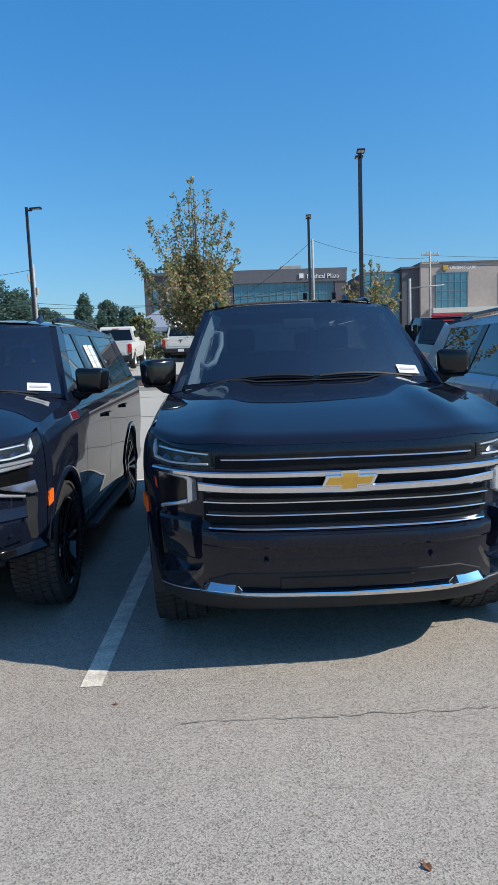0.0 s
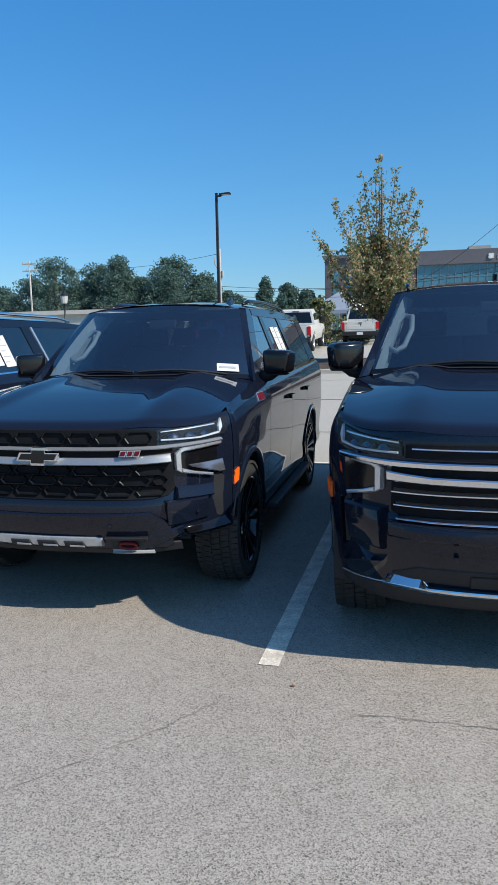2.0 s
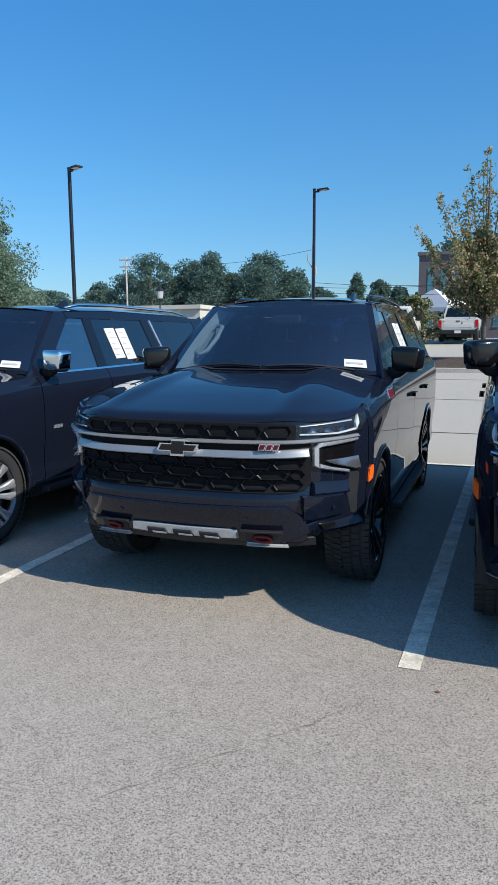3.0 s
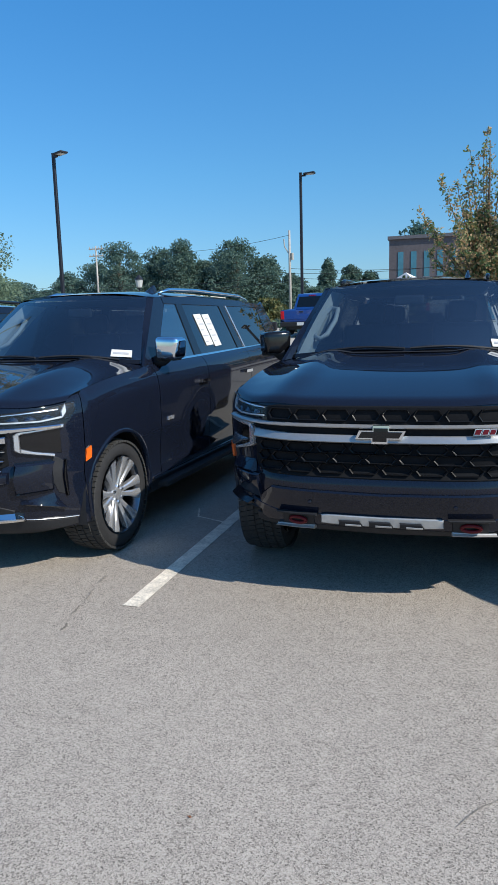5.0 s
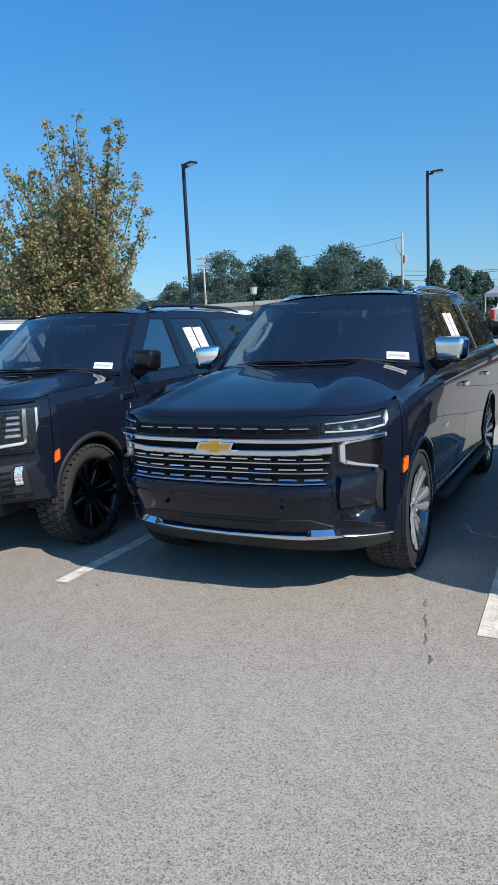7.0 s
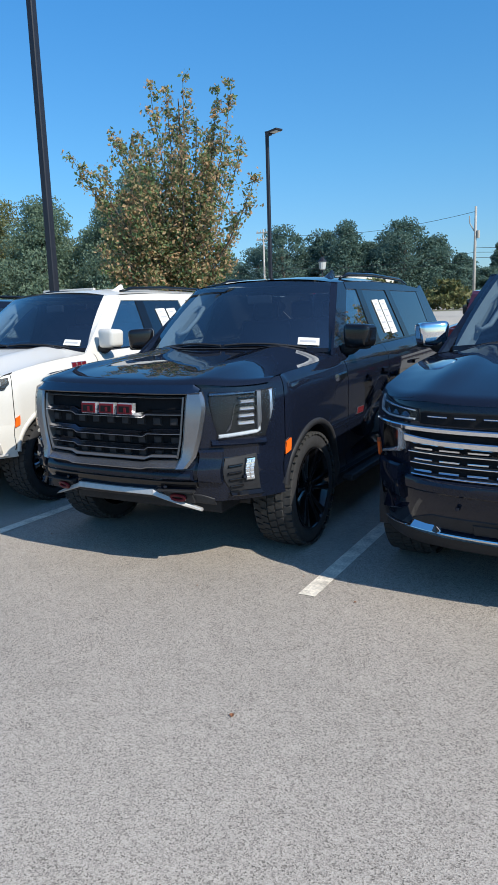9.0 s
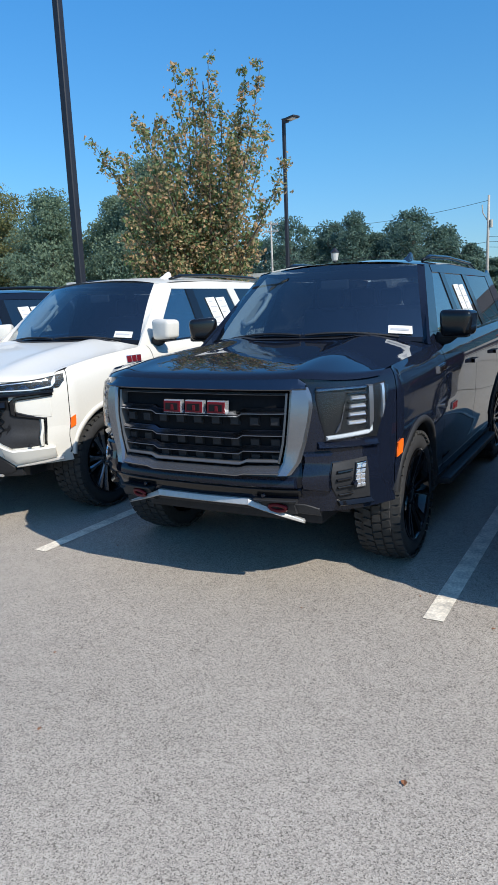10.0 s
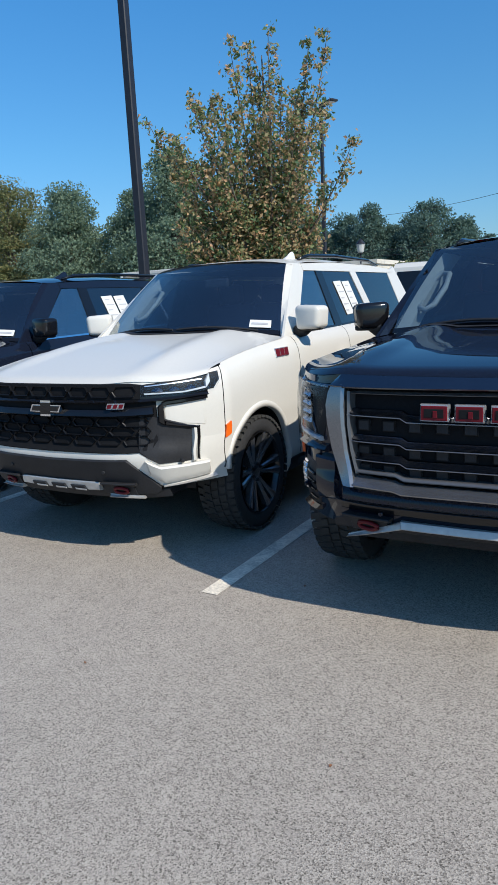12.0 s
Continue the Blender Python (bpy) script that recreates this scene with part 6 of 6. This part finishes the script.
for k in range(6):
    x = -10.1 + 1.75 * k
    w = part("window", boxed(x, x + 0.75, 99.94, 100.01, 7.6, 11.0), CURTAIN, plaza)
    part("sill", boxed(x - 0.08, x + 0.83, 99.86, 99.995, 7.48, 7.6), MULLION, w)
    w = part("window", boxed(x, x + 0.75, 99.94, 100.01, 3.0, 6.2), CURTAIN, plaza)
    part("sill", boxed(x - 0.08, x + 0.83, 99.86, 99.995, 2.88, 3.0), MULLION, w)
part("roof_unit", boxed(8.5, 11.5, 105, 109, 13.15, 14.2), KERB, plaza)
sign_text(plaza, "Medical Plaza", 11.7, 99.55, 11.75, 0.86)
mark = part("sign_mark", boxed(10.6, 11.3, 99.5, 99.58, 11.8, 12.5, bevel=0.1), SIGN_WHITE, plaza)
care = empty("urgent_care_building", pose(0, 0, 0), "tan and dark brick building with tall glass bays", "building")
part("wall", boxed(25.4, 27.9, 100.0, 122.0, 1.0, 12.7), BRICK, care)
part("wall", boxed(27.9, 52.0, 99.4, 122.0, 1.0, 13.2), TAN_PANEL, care)
part("parapet", boxed(27.8, 52.2, 99.2, 122.2, 13.2, 13.45), BAND, care)
part("parapet", boxed(25.2, 27.8, 99.8, 122.0, 12.7, 12.95), BAND, care)
panes(care, 30.1, 34.6, 6.9, 11.9, 99.3, 5, 4)
panes(care, 39.5, 41.5, 7.3, 12.0, 99.3, 2, 4)
panes(care, 30.4, 34.4, 4.6, 5.9, 99.3, 4, 1)
panes(care, 20.2, 25.3, 3.0, 12.2, 101.0, 5, 5)
part("link_wall", boxed(20.0, 25.4, 101.1, 121.0, 1.0, 12.5), BAND, care)
part("canopy", boxed(29.0, 38.5, 97.0, 99.35, 6.2, 6.9), WHITE_WALL, care)
for x in (29.5, 38.0):
    part("column", boxed(x - 0.25, x + 0.25, 97.1, 97.6, 1.0, 6.2), TAN_PANEL, care)
sign_text(care, "URGENT CARE", 32.0, 99.1, 12.35, 0.56)
part("sign_mark", boxed(31.0, 31.75, 99.1, 99.35, 12.25, 12.9, bevel=0.08), GOLD, care)
low = empty("low_building", pose(0, 0, 0), "long low off-white building with a flat roof", "building")
part("wall", boxed(-44.5, -29.0, 65.0, 80.0, 1.0, 4.6), WHITE_WALL, low)
part("roof", boxed(-44.8, -28.8, 64.7, 80.3, 4.6, 5.0), WHITE_WALL, low)
for k in range(5):
    part("window", boxed(-43 + 2.8 * k, -41.6 + 2.8 * k, 64.95, 65.02, 2.2, 3.8), CURTAIN, low)
tent = empty("event_tent", pose(0, 0, 0), "large white and grey frame tent", "tent")
TY, TE, TP = 84.0, 5.0, 7.5
ridge = Vector((-8.2, TY + 5, TP))
faces = (("roof_end", ROOF_GREY, ((-11.8, TY, TE), (-5.6, TY, TE), ridge)), ("roof", TENT_WHITE, ((-5.6, TY, TE), (-2.8, TY + 10, TE), ridge)),
         ("roof_side", ROOF_GREY, ((-11.8, TY, TE), (-11.8, TY + 10, TE), ridge)), ("roof_back", TENT_WHITE, ((-2.8, TY + 10, TE), (-11.8, TY + 10, TE), ridge)))
for name, mat, pts in faces:
    tb = bmesh.new()
    tb.faces.new([tb.verts.new(p) for p in pts])
    part(name, tb, mat, tent)
part("valance", boxed(-11.8, -5.6, TY, TY + 0.04, TE - 0.4, TE + 0.03), ROOF_GREY, tent)
for x in (-11.7, -8.7, -5.7):
    for y in (TY + 0.1, TY + 9.9):
        part("post", tube(bmesh.new(), [(x, y, 1.3), (x, y, TE)], 0.08, 8), SATIN, tent)


# ---- parked pickups and cars behind ----
def pickup(m, paint, label, lamp_bar=False, rack=False):
    t = empty("pickup_truck", m, label, "car", "pickups parked behind")
    for sign in (-1, 1):
        bm = bmesh.new()
        rows = []
        for k in range(25):
            y = 5.75 * k / 24
            lo = 0.5
            for ax in (1.15, 4.85):
                d = abs(y - ax)
                if d < 0.5:
                    lo = max(lo, 0.42 + math.sqrt(0.25 - d * d))
            top = 1.2 if y < 3.9 else 1.2 - 0.08 * (y - 3.9) / 1.85
            w = 1.0 - 0.05 * ease((y - 5.2) / 0.55)
            rows.append([(sign * (w - 0.05), y, lo), (sign * w, y, max(lo, 0.75)), (sign * w, y, max(lo, 1.0)), (sign * (w - 0.05), y, top)])
        grid(bm, rows)
        part("body_side", bm, paint, t, smooth=False)
        part("bed_wall", boxed(sign * 0.87 - 0.06, sign * 0.87 + 0.07, 0.03, 2.0, 0.7, 1.21, bevel=0.02), paint, t)
        part("tail_lamp", boxed(sign * 0.9 - 0.085, sign * 0.9 + 0.085, -0.03, 0.1, 0.78, 1.16, bevel=0.025), LAMP_RED, t, "red upright tail lamp")
        mir = part("mirror", boxed(sign * 1.13 - 0.11, sign * 1.13 + 0.11, 3.6, 3.74, 1.28, 1.52, bevel=0.04), PLASTIC, t)
        part("mirror_arm", tube(bmesh.new(), [(sign * 0.9, 3.7, 1.25), (sign * 1.08, 3.68, 1.34)], 0.035, 6), PLASTIC, mir)
        part("side_window", boxed(sign * 0.86 - 0.01, sign * 0.86 + 0.01, 2.25, 3.65, 1.26, 1.72), DARK_GLASS, t)
        for ax in (1.15, 4.85):
            wh = new("wheel")
            wh.parent = t
            wh.matrix_basis = pose(sign * 0.86, ax, 0.4, 0, 0, 0 if sign > 0 else 180)
            tb2 = bmesh.new()
            lathe_x(tb2, [(0.13, 0.24), (0.14, 0.3), (0.12, 0.385), (0.05, 0.4), (-0.05, 0.4), (-0.12, 0.385), (-0.14, 0.3), (-0.13, 0.2)], 28)
            part("tyre", tb2, RUBBER, wh, smooth=True)
            rb = bmesh.new()
            vs = lathe_x(rb, [(0.125, 0.24), (0.07, 0.2), (0.09, 0.06)], 20)
            rb.faces.new(vs[-1])
            part("rim", rb, SATIN, wh)
    gate = part("tailgate", boxed(-0.82, 0.82, -0.01, 0.06, 0.66, 1.19, bevel=0.02), paint, t)
    part("pressing", boxed(-0.7, 0.7, -0.022, -0.008, 0.78, 0.98, bevel=0.005, seg=1), paint, gate)
    part("handle", boxed(-0.1, 0.1, -0.03, -0.008, 1.08, 1.13, bevel=0.006, seg=1), PLASTIC, gate)
    part("bumper", boxed(-0.98, 0.98, -0.16, 0.06, 0.45, 0.66, bevel=0.04), PLASTIC, t)
    part("license_plate", boxed(-0.16, 0.16, -0.17, -0.155, 0.5, 0.64), PAPER, t)
    part("chassis", boxed(-0.6, 0.6, 0.1, 5.5, 0.3, 0.55), PLASTIC, t)
    part("bed_floor", boxed(-0.9, 0.9, 0.05, 2.02, 0.6, 0.7), PLASTIC, t)
    part("bumper", boxed(-0.95, 0.95, 5.6, 5.86, 0.45, 1.0, bevel=0.06), PLASTIC, t)
    bm = bmesh.new()
    grid(bm, [[(-0.92, y0, 1.19), (-0.74, y1, z1), (0.74, y1, z1), (0.92, y0, 1.19)] for y0, y1, z1 in ((2.03, 2.2, 1.84), (2.2, 2.35, 1.91), (3.4, 3.0, 1.92), (4.1, 3.35, 1.86))])
    part("cab", bm, paint, t)
    gl = bmesh.new()
    grid(gl, [[(-0.78, 2.045, 1.28), (0.78, 2.045, 1.28)], [(-0.66, 2.175, 1.77), (0.66, 2.175, 1.77)]])
    rows = bmesh.new()
    grid(rows, [[(-0.92, 2.03, 0.7), (0.92, 2.03, 0.7)], [(-0.92, 2.03, 1.19), (0.92, 2.03, 1.19)], [(-0.74, 2.2, 1.84), (0.74, 2.2, 1.84)]])
    part("cab_back", rows, paint, t)
    part("rear_window", gl, GLOSS_BLACK, t, "dark rear window")
    part("brake_lamp", boxed(-0.16, 0.16, 2.16, 2.2, 1.8, 1.84), LAMP_RED, t)
    hd = bmesh.new()
    grid(hd, [[(-0.92, y, z - 0.04), (-0.5, y, z), (0.5, y, z), (0.92, y, z - 0.04)] for y, z in ((4.0, 1.2), (4.8, 1.17), (5.6, 1.1), (5.75, 0.9))])
    part("hood", hd, paint, t)
    if rack:
        for sign in (-1, 1):
            part("rack_rail", tube(bmesh.new(), [(sign * 0.66, 1.2, 1.25), (sign * 0.66, 1.25, 2.12), (sign * 0.66, 3.2, 2.16), (sign * 0.66, 3.5, 1.9)], 0.03, 8), paint, t, "white tubular rack rail")
        for y in (1.3, 2.2, 3.1):
            part("rack_bar", boxed(-0.7, 0.7, y - 0.04, y + 0.04, 2.12, 2.19, bevel=0.015), paint, t)
    if lamp_bar:
        part("roof_lamps", boxed(-0.45, 0.45, 2.25, 2.36, 1.92, 2.0, bevel=0.02), LAMP_RED, t, "red lamp bar on the cab roof")
    return t


def on_lot(x, y, turn=0):
    return pose(x, y, rise(0, y + 2) - 0.01, 2.6 if 10 < y < 38 else 0, 0, turn)


pickup(on_lot(-2.45, 37.3), WHITE_PAINT, "white pickup truck seen from behind")
pickup(on_lot(-5.2, 30.9), WHITE_PAINT, "white pickup truck parked beside the hedge")
pickup(on_lot(-8.75, 31.4, -3), BLUE_PAINT, "bright blue pickup truck seen from behind")
pickup(on_lot(6.3, 17.5), BLACK_PAINT, "black pickup truck with a red lamp bar", True)
pickup(on_lot(-10.2, 10.6, 3), WHITE_PAINT, "white pickup truck behind the white vehicle")
pickup(on_lot(-15.3, 9.8), WHITE_PAINT, "white pickup truck with a ladder rack", rack=True)
pickup(on_lot(-7.05, 13.0) @ Matrix.Scale(0.86, 4), RED_PAINT, "dark red pickup truck parked behind the row")
